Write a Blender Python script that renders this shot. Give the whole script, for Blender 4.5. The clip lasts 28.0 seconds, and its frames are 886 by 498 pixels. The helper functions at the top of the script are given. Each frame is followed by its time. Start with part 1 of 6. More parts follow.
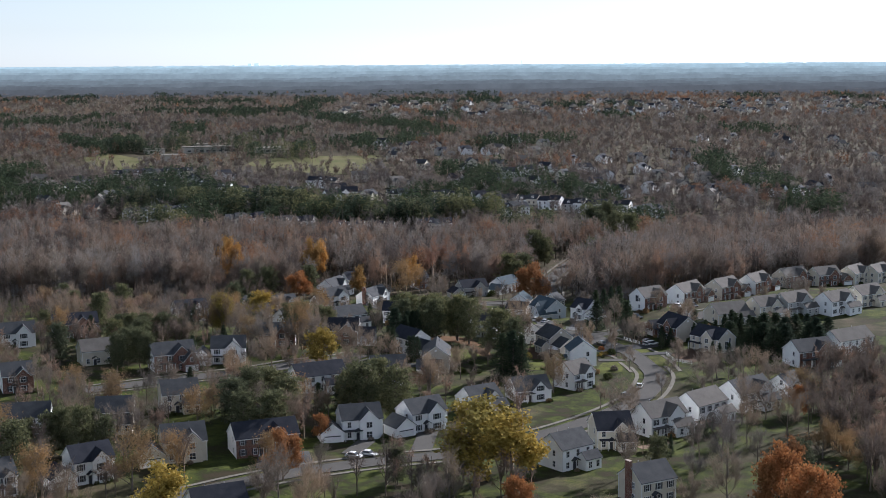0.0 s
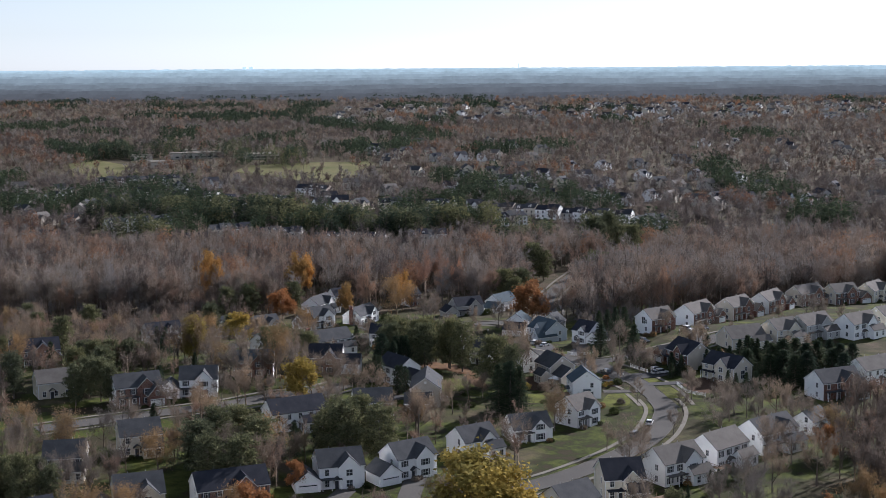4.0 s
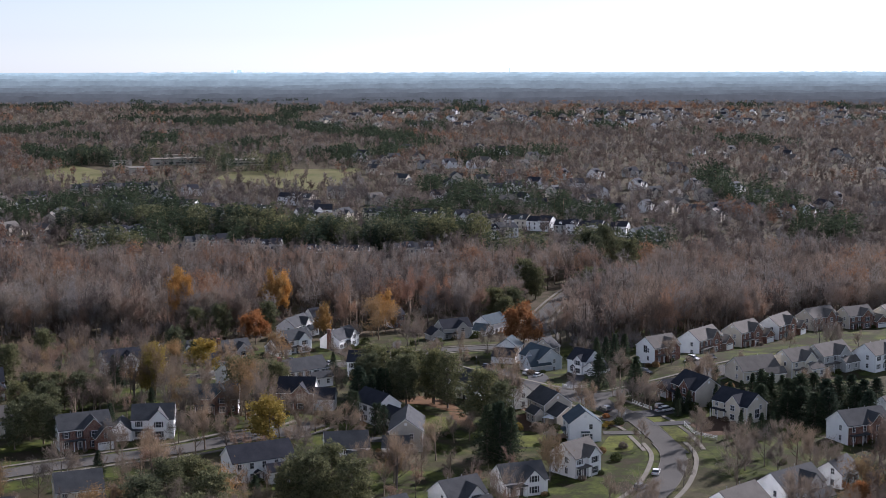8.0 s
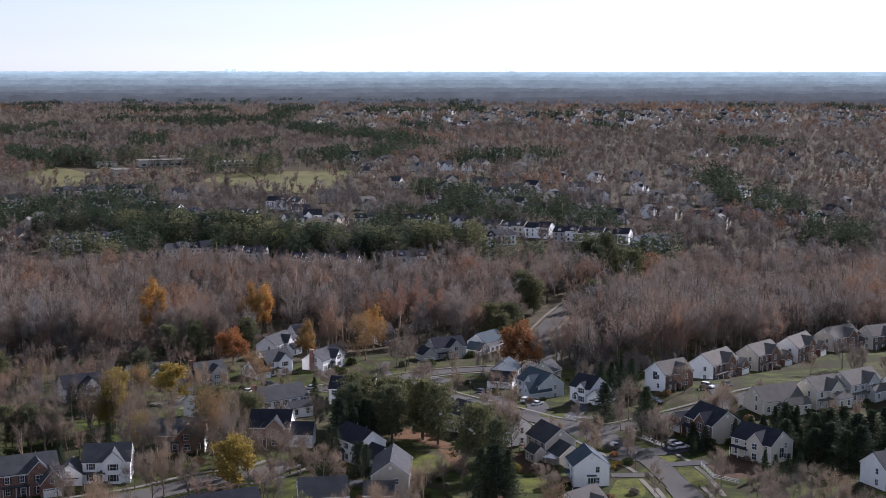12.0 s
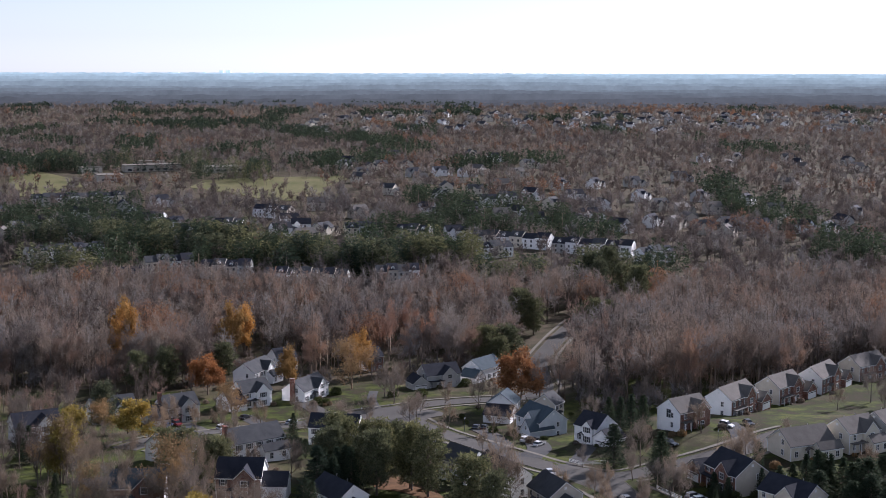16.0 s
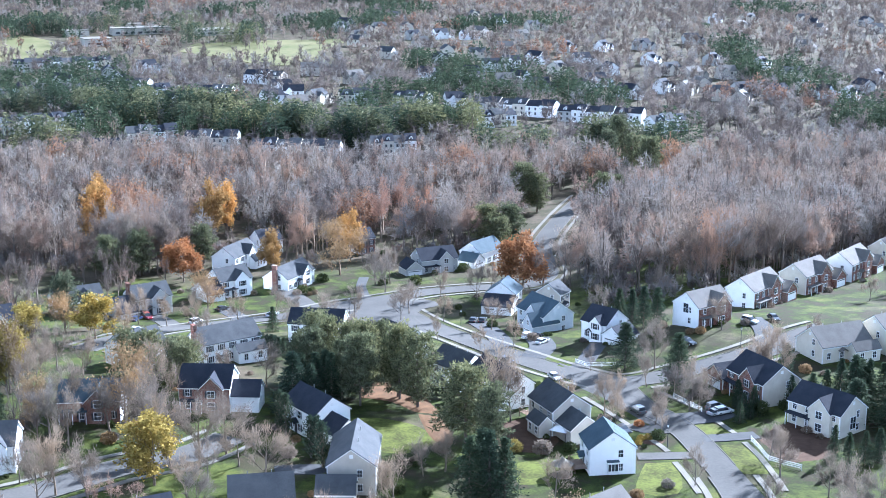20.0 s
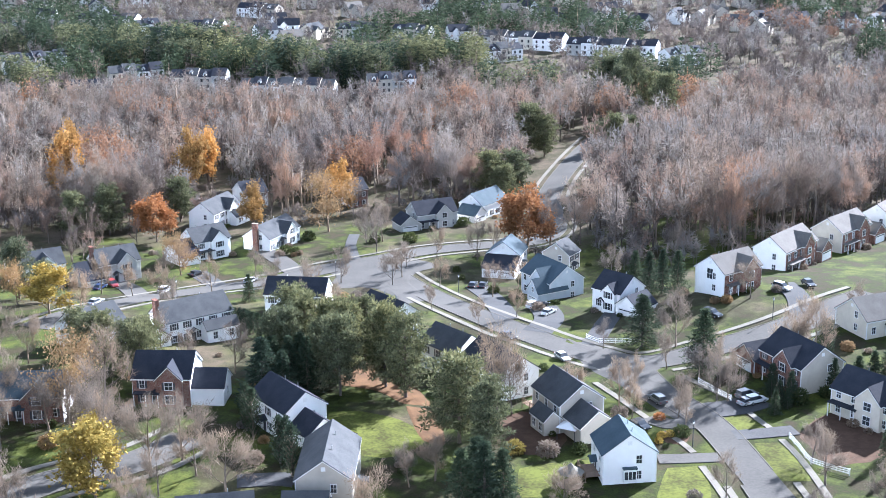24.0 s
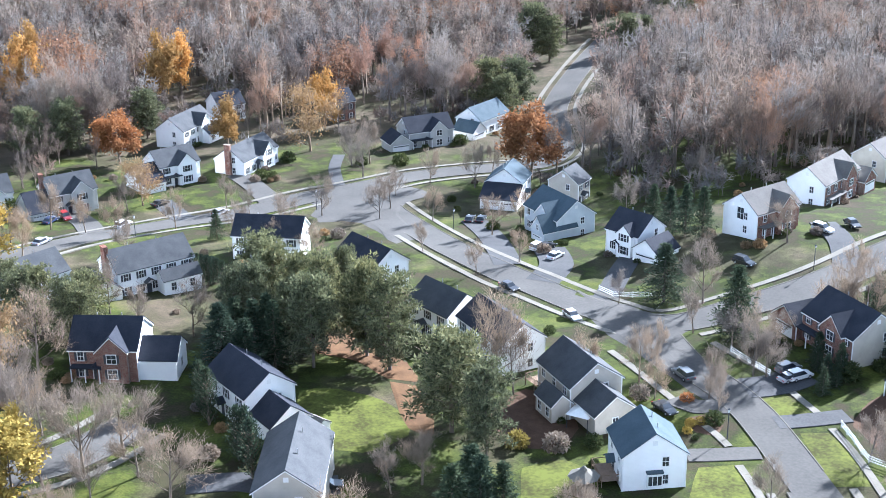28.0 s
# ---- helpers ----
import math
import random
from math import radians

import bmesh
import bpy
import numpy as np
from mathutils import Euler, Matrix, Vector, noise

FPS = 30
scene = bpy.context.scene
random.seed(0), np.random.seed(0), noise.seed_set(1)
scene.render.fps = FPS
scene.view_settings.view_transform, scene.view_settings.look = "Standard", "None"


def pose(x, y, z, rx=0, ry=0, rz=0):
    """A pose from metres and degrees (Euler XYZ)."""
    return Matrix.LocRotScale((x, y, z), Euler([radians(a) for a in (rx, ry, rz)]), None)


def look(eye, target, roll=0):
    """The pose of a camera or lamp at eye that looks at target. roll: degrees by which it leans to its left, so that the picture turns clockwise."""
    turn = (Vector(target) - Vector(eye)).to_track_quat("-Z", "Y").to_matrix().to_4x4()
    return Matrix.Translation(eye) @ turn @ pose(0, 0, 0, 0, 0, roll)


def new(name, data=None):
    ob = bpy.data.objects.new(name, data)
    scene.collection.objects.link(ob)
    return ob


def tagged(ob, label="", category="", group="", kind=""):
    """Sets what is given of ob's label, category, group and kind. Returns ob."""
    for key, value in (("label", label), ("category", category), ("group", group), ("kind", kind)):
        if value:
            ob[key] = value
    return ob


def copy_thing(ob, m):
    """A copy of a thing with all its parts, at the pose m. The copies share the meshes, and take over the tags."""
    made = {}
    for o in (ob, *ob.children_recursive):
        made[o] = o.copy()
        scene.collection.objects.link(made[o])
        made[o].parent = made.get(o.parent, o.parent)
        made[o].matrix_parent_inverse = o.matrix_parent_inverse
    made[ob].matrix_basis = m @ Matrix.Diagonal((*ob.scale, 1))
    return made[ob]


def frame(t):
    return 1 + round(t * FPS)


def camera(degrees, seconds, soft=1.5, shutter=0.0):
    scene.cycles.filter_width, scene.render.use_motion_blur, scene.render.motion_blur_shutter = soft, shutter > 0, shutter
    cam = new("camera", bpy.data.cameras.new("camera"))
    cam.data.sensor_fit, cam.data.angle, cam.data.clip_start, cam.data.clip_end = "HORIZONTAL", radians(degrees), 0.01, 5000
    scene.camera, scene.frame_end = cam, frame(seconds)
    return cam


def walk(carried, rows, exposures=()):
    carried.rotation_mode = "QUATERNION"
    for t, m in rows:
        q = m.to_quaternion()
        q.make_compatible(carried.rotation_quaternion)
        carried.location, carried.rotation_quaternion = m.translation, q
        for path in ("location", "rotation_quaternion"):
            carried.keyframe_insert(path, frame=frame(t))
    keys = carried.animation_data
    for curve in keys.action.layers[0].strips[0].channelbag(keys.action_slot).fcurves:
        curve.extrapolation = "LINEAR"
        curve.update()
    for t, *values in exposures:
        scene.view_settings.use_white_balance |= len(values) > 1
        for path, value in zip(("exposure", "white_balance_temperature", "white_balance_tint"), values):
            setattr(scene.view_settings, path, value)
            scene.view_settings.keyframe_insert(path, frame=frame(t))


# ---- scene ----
cam = camera(36.0, 28.0, soft=0.8)
PATH = [
    (0.0, 0.00, 0.00, 102.84, 82.140, 0.348, 0.390),
    (1.0, 0.34, 9.11, 102.83, 82.159, 0.386, 0.391),
    (2.0, 0.88, 19.03, 102.95, 82.171, 0.429, 0.377),
    (3.0, 1.17, 29.48, 103.01, 82.219, 0.417, 0.323),
    (3.5, 1.48, 34.68, 103.03, 82.250, 0.398, 0.295),
    (5.5, 2.22, 55.55, 103.03, 82.350, 0.238, 0.091),
    (6.0, 2.48, 60.96, 102.93, 82.367, 0.180, 0.047),
    (7.0, 2.90, 71.87, 103.04, 82.420, 0.133, -0.065),
    (8.0, 3.39, 82.48, 103.38, 82.448, 0.092, -0.137),
    (9.0, 3.87, 92.63, 103.61, 82.442, 0.028, -0.177),
    (10.0, 4.19, 102.50, 103.61, 82.427, 0.050, -0.214),
    (11.0, 4.69, 112.89, 103.44, 82.420, 0.019, -0.252),
    (12.0, 5.19, 123.32, 103.52, 82.419, -0.040, -0.268),
    (12.5, 5.54, 128.54, 103.55, 82.416, -0.057, -0.269),
    (14.5, 6.21, 149.32, 104.39, 82.442, -0.119, -0.347),
    (15.0, 6.47, 154.47, 104.57, 82.450, -0.167, -0.353),
    (16.0, 6.72, 164.92, 104.74, 82.470, -0.130, -0.414),
    (16.5, 7.04, 170.14, 104.69, 82.257, -0.135, -0.416),
    (17.0, 7.39, 175.34, 104.57, 81.130, -0.142, -0.407),
    (17.5, 7.67, 180.51, 104.53, 79.402, -0.122, -0.402),
    (18.0, 7.98, 185.66, 104.52, 77.817, -0.114, -0.399),
    (18.5, 8.33, 190.85, 104.38, 76.868, -0.082, -0.399),
    (19.0, 8.82, 195.98, 104.11, 76.557, -0.022, -0.364),
    (20.0, 10.03, 205.79, 103.23, 76.688, 0.044, -0.251),
    (21.0, 10.84, 215.90, 102.74, 76.739, 0.125, -0.213),
    (21.5, 11.29, 220.92, 102.54, 76.783, 0.203, -0.200),
    (23.5, 13.94, 240.41, 101.43, 74.976, 0.680, 0.033),
    (24.0, 14.27, 245.59, 101.21, 73.737, 0.695, 0.057),
    (24.5, 14.66, 250.80, 100.87, 73.092, 0.692, 0.094),
    (25.0, 15.02, 256.03, 100.51, 72.606, 0.682, 0.132),
    (25.5, 15.29, 261.20, 100.26, 71.899, 0.671, 0.156),
    (26.0, 15.49, 266.35, 100.15, 71.004, 0.703, 0.146),
    (26.5, 15.62, 271.51, 100.15, 70.068, 0.717, 0.136),
    (27.0, 15.65, 276.70, 100.15, 69.339, 0.723, 0.103),
    (27.5, 15.72, 281.87, 100.10, 68.943, 0.699, 0.086),
    (28.0, 15.86, 287.05, 100.07, 68.852, 0.655, 0.087),
]
walk(cam, [(t, pose(x, y, z, rx, ry, rz)) for t, x, y, z, rx, ry, rz in PATH], exposures=[
    (0.0, 0.78, 5650, 14), (6.0, 0.76, 5700, 19), (12.0, 0.78, 5650, 23), (16.0, 0.78, 5650, 23), (16.6, 0.6, 5600, 19), (17.0, 0.52, 5400, 15), (17.5, 1.1, 5050, 10), (18.2, 2.07, 4750, 8), (19.0, 2.48, 4750, 10), (22.0, 2.55, 4900, 12), (25.0, 2.56, 5250, 14), (28.0, 2.52, 5100, 11),
])

# ---- light ----
SUN_AZ, SUN_EL = 47.0, 28.0          # degrees from +x towards +y, and above the horizon
world = bpy.data.worlds.new("world")
scene.world = world
world.use_nodes = True
wn = world.node_tree.nodes
sky = wn.new("ShaderNodeTexSky")
sky.sky_type = 'NISHITA'
sky.sun_disc = False
sky.sun_elevation = radians(SUN_EL)
sky.sun_rotation = radians(90 - SUN_AZ)
sky.air_density, sky.dust_density, sky.ozone_density = 1.0, 0.15, 2.0
soft_sky = wn.new("ShaderNodeHueSaturation")
soft_sky.inputs["Saturation"].default_value = 0.32
world.node_tree.links.new(sky.outputs[0], soft_sky.inputs["Color"])
cool = wn.new("ShaderNodeMix")
cool.data_type, cool.blend_type = 'RGBA', 'MULTIPLY'
cool.inputs[0].default_value = 1.0
cool.inputs[7].default_value = (0.95, 1.0, 1.02, 1)
world.node_tree.links.new(soft_sky.outputs[0], cool.inputs[6])
world.node_tree.links.new(cool.outputs[2], wn["Background"].inputs[0])
wn["Background"].inputs[1].default_value = 0.07
sun = new("sun", bpy.data.lights.new("sun", "SUN"))
sun.data.energy, sun.data.angle, sun.data.color = 5.0, radians(0.6), (1.0, 0.91, 0.80)
sa, se = radians(SUN_AZ), radians(SUN_EL)
sun.matrix_world = look((math.cos(sa) * math.cos(se) * 500, math.sin(sa) * math.cos(se) * 500, math.sin(se) * 500), (0, 0, 0))


# ---- materials ----
def material(name, rough=0.8, metal=0.0):
    m = bpy.data.materials.new(name)
    m.use_nodes = True
    b = m.node_tree.nodes["Principled BSDF"]
    b.inputs["Roughness"].default_value = rough
    b.inputs["Metallic"].default_value = metal
    b.inputs["Specular IOR Level"].default_value = 0.3 if rough < 0.8 else 0.08
    return m, m.node_tree.nodes, m.node_tree.links, b


def ramp(nodes, stops):
    r = nodes.new("ShaderNodeValToRGB")
    e = r.color_ramp.elements
    while len(e) < len(stops):
        e.new(0.5)
    for el, (p, c) in zip(e, stops):
        el.position, el.color = p, (*c, 1)
    return r


def noise_node(nodes, links, scale, detail=4, coords="Object", rough=0.55):
    n = nodes.new("ShaderNodeTexNoise")
    n.inputs["Scale"].default_value, n.inputs["Detail"].default_value, n.inputs["Roughness"].default_value = scale, detail, rough
    if coords == "World":
        g = nodes.new("ShaderNodeNewGeometry")
        links.new(g.outputs["Position"], n.inputs["Vector"])
    else:
        g = nodes.new("ShaderNodeTexCoord")
        links.new(g.outputs[coords], n.inputs["Vector"])
    return n


def mix_node(nodes, links, kind, fac, a, b):
    m = nodes.new("ShaderNodeMix")
    m.data_type, m.blend_type = 'RGBA', kind
    for sock, v in ((m.inputs[0], fac), (m.inputs[6], a), (m.inputs[7], b)):
        if isinstance(v, (int, float)):
            sock.default_value = v
        elif isinstance(v, tuple):
            sock.default_value = (*v, 1)
        else:
            links.new(v, sock)
    return m.outputs[2]


def mottled(name, lo, hi, scale=0.6, rough=0.85, fine=6.0, bump=0.0, coords="World", metal=0.0, rand=0.0, contrast=(0.3, 0.7)):
    """A surface with large patches and fine grain between two colours."""
    m, n, l, b = material(name, rough, metal)
    big, small = noise_node(n, l, scale, 3, coords), noise_node(n, l, fine, 4, coords)
    mid = n.new("ShaderNodeMix")
    mid.inputs[0].default_value = 0.45
    l.new(big.outputs[0], mid.inputs[2])
    l.new(small.outputs[0], mid.inputs[3])
    r = ramp(n, ((contrast[0], lo), (contrast[1], hi)))
    l.new(mid.outputs[0], r.inputs[0])
    out = r.outputs[0]
    if rand:
        o = n.new("ShaderNodeObjectInfo")
        rr = ramp(n, ((0.0, (1 - rand,) * 3), (1.0, (1 + rand * 0.6, 1 + rand * 0.5, 1 + rand * 0.4))))
        l.new(o.outputs["Random"], rr.inputs[0])
        out = mix_node(n, l, 'MULTIPLY', 1.0, out, rr.outputs[0])
    l.new(out, b.inputs["Base Color"])
    if bump:
        bp = n.new("ShaderNodeBump")
        bp.inputs["Strength"].default_value, bp.inputs["Distance"].default_value = bump, 0.05
        l.new(small.outputs[0], bp.inputs["Height"])
        l.new(bp.outputs[0], b.inputs["Normal"])
    return m


def striped(name, lo, hi, pitch, rough=0.7, gap=0.55):
    """Siding or courses: faint lines along the wall's height, with weathering."""
    m, n, l, b = material(name, rough)
    g = n.new("ShaderNodeNewGeometry")
    s = n.new("ShaderNodeSeparateXYZ")
    l.new(g.outputs["Position"], s.inputs[0])
    k = n.new("ShaderNodeMath")
    k.operation = 'MULTIPLY'
    k.inputs[1].default_value = 1.0 / pitch
    l.new(s.outputs[2], k.inputs[0])
    fr = n.new("ShaderNodeMath")
    fr.operation = 'FRACT'
    l.new(k.outputs[0], fr.inputs[0])
    line = ramp(n, ((0.0, (gap,) * 3), (0.14, (1, 1, 1))))
    l.new(fr.outputs[0], line.inputs[0])
    nz = noise_node(n, l, 0.5, 5, "World")
    r = ramp(n, ((0.3, lo), (0.7, hi)))
    l.new(nz.outputs[0], r.inputs[0])
    l.new(mix_node(n, l, 'MULTIPLY', 0.6, r.outputs[0], line.outputs[0]), b.inputs["Base Color"])
    return m


def brick_material():
    m, n, l, b = material("brick", 0.9)
    t = n.new("ShaderNodeTexBrick")
    t.inputs["Scale"].default_value = 1.0
    t.inputs["Brick Width"].default_value, t.inputs["Row Height"].default_value, t.inputs["Mortar Size"].default_value = 0.22, 0.075, 0.008
    t.inputs["Color1"].default_value, t.inputs["Color2"].default_value, t.inputs["Mortar"].default_value = (0.21, 0.095, 0.068, 1), (0.14, 0.062, 0.048, 1), (0.36, 0.31, 0.27, 1)
    c = n.new("ShaderNodeTexCoord")
    mp = n.new("ShaderNodeMapping")
    mp.inputs["Rotation"].default_value = (radians(90), 0, 0)
    l.new(c.outputs["Object"], mp.inputs[0])
    l.new(mp.outputs[0], t.inputs["Vector"])
    nz = noise_node(n, l, 0.8, 4)
    r = ramp(n, ((0.3, (0.75, 0.75, 0.75)), (0.75, (1.2, 1.15, 1.1))))
    l.new(nz.outputs[0], r.inputs[0])
    l.new(mix_node(n, l, 'MULTIPLY', 1.0, t.outputs[0], r.outputs[0]), b.inputs["Base Color"])
    return m


def ground_material():
    """Lawn in the estates, leaf litter under the woods."""
    m, n, l, b = material("lawn_and_litter", 0.95)
    big, mid, fine = noise_node(n, l, 0.036, 4, "World"), noise_node(n, l, 0.11, 7, "World", 0.68), noise_node(n, l, 3.5, 4, "World")
    grass = ramp(n, ((0.25, (0.055, 0.04, 0.026)), (0.42, (0.036, 0.031, 0.017)), (0.485, (0.03, 0.037, 0.011)), (0.56, (0.052, 0.064, 0.014)), (0.66, (0.082, 0.09, 0.02)), (0.8, (0.09, 0.076, 0.038))))
    litter = ramp(n, ((0.25, (0.045, 0.036, 0.025)), (0.42, (0.05, 0.047, 0.024)), (0.55, (0.08, 0.064, 0.043)), (0.8, (0.13, 0.104, 0.07))))
    l.new(mid.outputs[0], grass.inputs[0])
    l.new(mid.outputs[0], litter.inputs[0])
    g = n.new("ShaderNodeNewGeometry")
    s = n.new("ShaderNodeSeparateXYZ")
    l.new(g.outputs["Position"], s.inputs[0])
    edge = n.new("ShaderNodeMapRange")
    edge.inputs[1].default_value, edge.inputs[2].default_value = 630.0, 740.0
    l.new(s.outputs[1], edge.inputs[0])
    add = n.new("ShaderNodeMath")
    l.new(edge.outputs[0], add.inputs[0])
    l.new(big.outputs[0], add.inputs[1])
    cut = ramp(n, ((0.53, (0, 0, 0)), (0.66, (1, 1, 1))))
    l.new(add.outputs[0], cut.inputs[0])
    col = mix_node(n, l, 'MIX', cut.outputs[0], grass.outputs[0], litter.outputs[0])
    grain = ramp(n, ((0.3, (0.65, 0.65, 0.65)), (0.7, (1.3, 1.3, 1.3))))
    l.new(fine.outputs[0], grain.inputs[0])
    l.new(mix_node(n, l, 'MULTIPLY', 1.0, col, grain.outputs[0]), b.inputs["Base Color"])
    return m


def twig_material(name, lo, hi, patch=None, through_light=0.28):
    """Bark, twigs or leaves: every piece a little different, and whole stretches of wood too; thin pieces let light through."""
    m, n, l, b = material(name, 0.9)
    g = n.new("ShaderNodeNewGeometry")
    r = ramp(n, ((0.0, lo), (1.0, hi)))
    l.new(g.outputs["Random Per Island"], r.inputs[0])
    nz = noise_node(n, l, 0.024, 3, "World")
    p = ramp(n, ((0.32, (0.78, 0.80, 0.86)), (0.68, patch or (1.2, 1.08, 0.95))))
    l.new(nz.outputs[0], p.inputs[0])
    out = mix_node(n, l, 'MULTIPLY', 1.0, r.outputs[0], p.outputs[0])
    o = n.new("ShaderNodeObjectInfo")
    rr = ramp(n, ((0.0, (0.78, 0.80, 0.85)), (1.0, (1.2, 1.12, 1.0))))
    l.new(o.outputs["Random"], rr.inputs[0])
    out = mix_node(n, l, 'MULTIPLY', 1.0, out, rr.outputs[0])
    l.new(out, b.inputs["Base Color"])
    if through_light:
        t = n.new("ShaderNodeBsdfTranslucent")
        l.new(out, t.inputs["Color"])
        mx = n.new("ShaderNodeMixShader")
        mx.inputs[0].default_value = through_light
        l.new(b.outputs[0], mx.inputs[1])
        l.new(t.outputs[0], mx.inputs[2])
        l.new(mx.outputs[0], n["Material Output"].inputs["Surface"])
    return m


M = {
    "ground": ground_material(),
    "asphalt": mottled("asphalt", (0.062, 0.06, 0.057), (0.105, 0.10, 0.093), 0.08, 0.9, 2.0),
    "driveway": mottled("driveway_asphalt", (0.045, 0.046, 0.05), (0.09, 0.09, 0.09), 0.15, 0.9, 3.0),
    "concrete": mottled("concrete", (0.125, 0.117, 0.10), (0.20, 0.187, 0.16), 0.3, 0.9, 3.0),
    "kerb": mottled("weathered_kerb", (0.095, 0.09, 0.078), (0.155, 0.146, 0.128), 0.3, 0.9, 3.0),
    "white": striped("white_siding", (0.83, 0.83, 0.82), (0.90, 0.90, 0.89), 0.2, 0.6, 0.85),
    "cream": striped("cream_siding", (0.58, 0.53, 0.43), (0.68, 0.63, 0.53), 0.2, 0.65, 0.8),
    "beige": striped("beige_siding", (0.43, 0.39, 0.33), (0.52, 0.48, 0.41), 0.2, 0.65, 0.8),
    "grey": striped("grey_siding", (0.40, 0.40, 0.38), (0.50, 0.50, 0.48), 0.2, 0.65, 0.8),
    "blue": striped("pale_blue_siding", (0.50, 0.54, 0.58), (0.60, 0.63, 0.66), 0.2, 0.65, 0.8),
    "brick": brick_material(),
    "roof_dark": mottled("dark_shingle", (0.018, 0.021, 0.03), (0.042, 0.045, 0.056), 0.4, 0.85, 5.0),
    "roof_grey": mottled("grey_shingle", (0.042, 0.046, 0.052), (0.085, 0.088, 0.092), 0.4, 0.85, 5.0),
    "roof_tan": mottled("weathered_tan_shingle", (0.095, 0.088, 0.082), (0.155, 0.146, 0.135), 0.4, 0.85, 5.0),
    "roof_teal": mottled("slate_blue_shingle", (0.045, 0.065, 0.08), (0.08, 0.105, 0.125), 0.4, 0.85, 5.0),
    "trim": mottled("white_trim", (0.70, 0.70, 0.69), (0.82, 0.82, 0.81), 1.0, 0.5, 4.0),
    "shutter": mottled("dark_shutter", (0.03, 0.035, 0.045), (0.06, 0.065, 0.075), 1.0, 0.6, 4.0),
    "metal": mottled("galvanised_metal", (0.35, 0.36, 0.37), (0.5, 0.5, 0.5), 1.0, 0.4, 4.0, metal=0.7),
    "timber": mottled("weathered_timber", (0.17, 0.12, 0.085), (0.30, 0.22, 0.16), 0.8, 0.85, 6.0),
    "bark": twig_material("bark", (0.11, 0.095, 0.08), (0.21, 0.185, 0.16), None, 0.0),
    "twigs": twig_material("bare_twigs", (0.15, 0.13, 0.108), (0.29, 0.256, 0.218)),
    "woodtwigs": twig_material("wood_twigs", (0.225, 0.19, 0.16), (0.335, 0.287, 0.245), (1.1, 1.03, 0.96)),
    "woodtwigs_grey": twig_material("grey_wood_twigs", (0.235, 0.216, 0.192), (0.345, 0.32, 0.288), (1.05, 1.02, 0.98)),
    "woodtwigs_dark": twig_material("dark_wood_twigs", (0.125, 0.106, 0.09), (0.19, 0.164, 0.142), (1.08, 1.0, 0.96)),
    "woodtwigs_red": twig_material("reddish_wood_twigs", (0.23, 0.168, 0.13), (0.335, 0.25, 0.198), (1.1, 1.0, 0.93)),
    "rust": twig_material("russet_leaves", (0.22, 0.108, 0.048), (0.40, 0.21, 0.095)),
    "rust_far": twig_material("faded_russet_leaves", (0.17, 0.105, 0.075), (0.30, 0.20, 0.14)),
    "orange": twig_material("orange_leaves", (0.27, 0.165, 0.055), (0.45, 0.295, 0.115)),
    "faded": twig_material("faded_pinkish_leaves", (0.22, 0.14, 0.11), (0.36, 0.24, 0.185)),
    "tanleaf": twig_material("tan_leaves", (0.20, 0.14, 0.075), (0.36, 0.27, 0.155)),
    "yellow": twig_material("yellow_leaves", (0.23, 0.185, 0.045), (0.42, 0.345, 0.10)),
    "pine": twig_material("pine_needles", (0.048, 0.062, 0.038), (0.235, 0.245, 0.135), (1.12, 1.08, 1.0), 0.25),
    "spruce": twig_material("spruce_needles", (0.026, 0.042, 0.028), (0.075, 0.10, 0.062), (1.1, 1.08, 1.0)),
    "shrub": twig_material("shrub_leaves", (0.03, 0.05, 0.02), (0.10, 0.12, 0.05)),
    "mulch": mottled("mulch", (0.05, 0.031, 0.021), (0.105, 0.066, 0.044), 0.5, 0.95, 6.0),
    "needles": mottled("pine_straw", (0.07, 0.042, 0.024), (0.17, 0.098, 0.05), 0.35, 0.95, 4.0),
    "turf": mottled("mown_turf", (0.045, 0.046, 0.014), (0.105, 0.118, 0.024), 0.22, 0.95, 1.6, contrast=(0.38, 0.6)),
    "meadow": mottled("worn_playing_field", (0.075, 0.085, 0.028), (0.17, 0.15, 0.075), 0.02, 0.95, 0.2),
    "tyre": mottled("tyre_rubber", (0.012, 0.012, 0.013), (0.03, 0.03, 0.03), 1.0, 0.9),
}


def glass_material():
    m, n, l, b = material("window_glass", 0.08)
    nz = noise_node(n, l, 0.4, 2, "World")
    r = ramp(n, ((0.35, (0.02, 0.024, 0.03)), (0.7, (0.06, 0.068, 0.08))))
    l.new(nz.outputs[0], r.inputs[0])
    l.new(r.outputs[0], b.inputs["Base Color"])
    b.inputs["Specular IOR Level"].default_value = 0.6
    return m


M["glass"] = glass_material()


def paint(name, col, rough=0.3):
    m, n, l, b = material(name, rough)
    nz = noise_node(n, l, 3.0, 3)
    r = ramp(n, ((0.3, tuple(c * 0.85 for c in col)), (0.7, col)))
    l.new(nz.outputs[0], r.inputs[0])
    l.new(r.outputs[0], b.inputs["Base Color"])
    b.inputs["Coat Weight"].default_value = 0.5
    b.inputs["Specular IOR Level"].default_value = 0.5
    return m


CAR_PAINT = {k: paint(k + "_car_paint", c) for k, c in (("white", (0.75, 0.75, 0.74)), ("silver", (0.45, 0.46, 0.48)), ("black", (0.02, 0.021, 0.025)),
             ("blue", (0.03, 0.05, 0.12)), ("red", (0.35, 0.03, 0.03)), ("grey", (0.12, 0.125, 0.13)))}


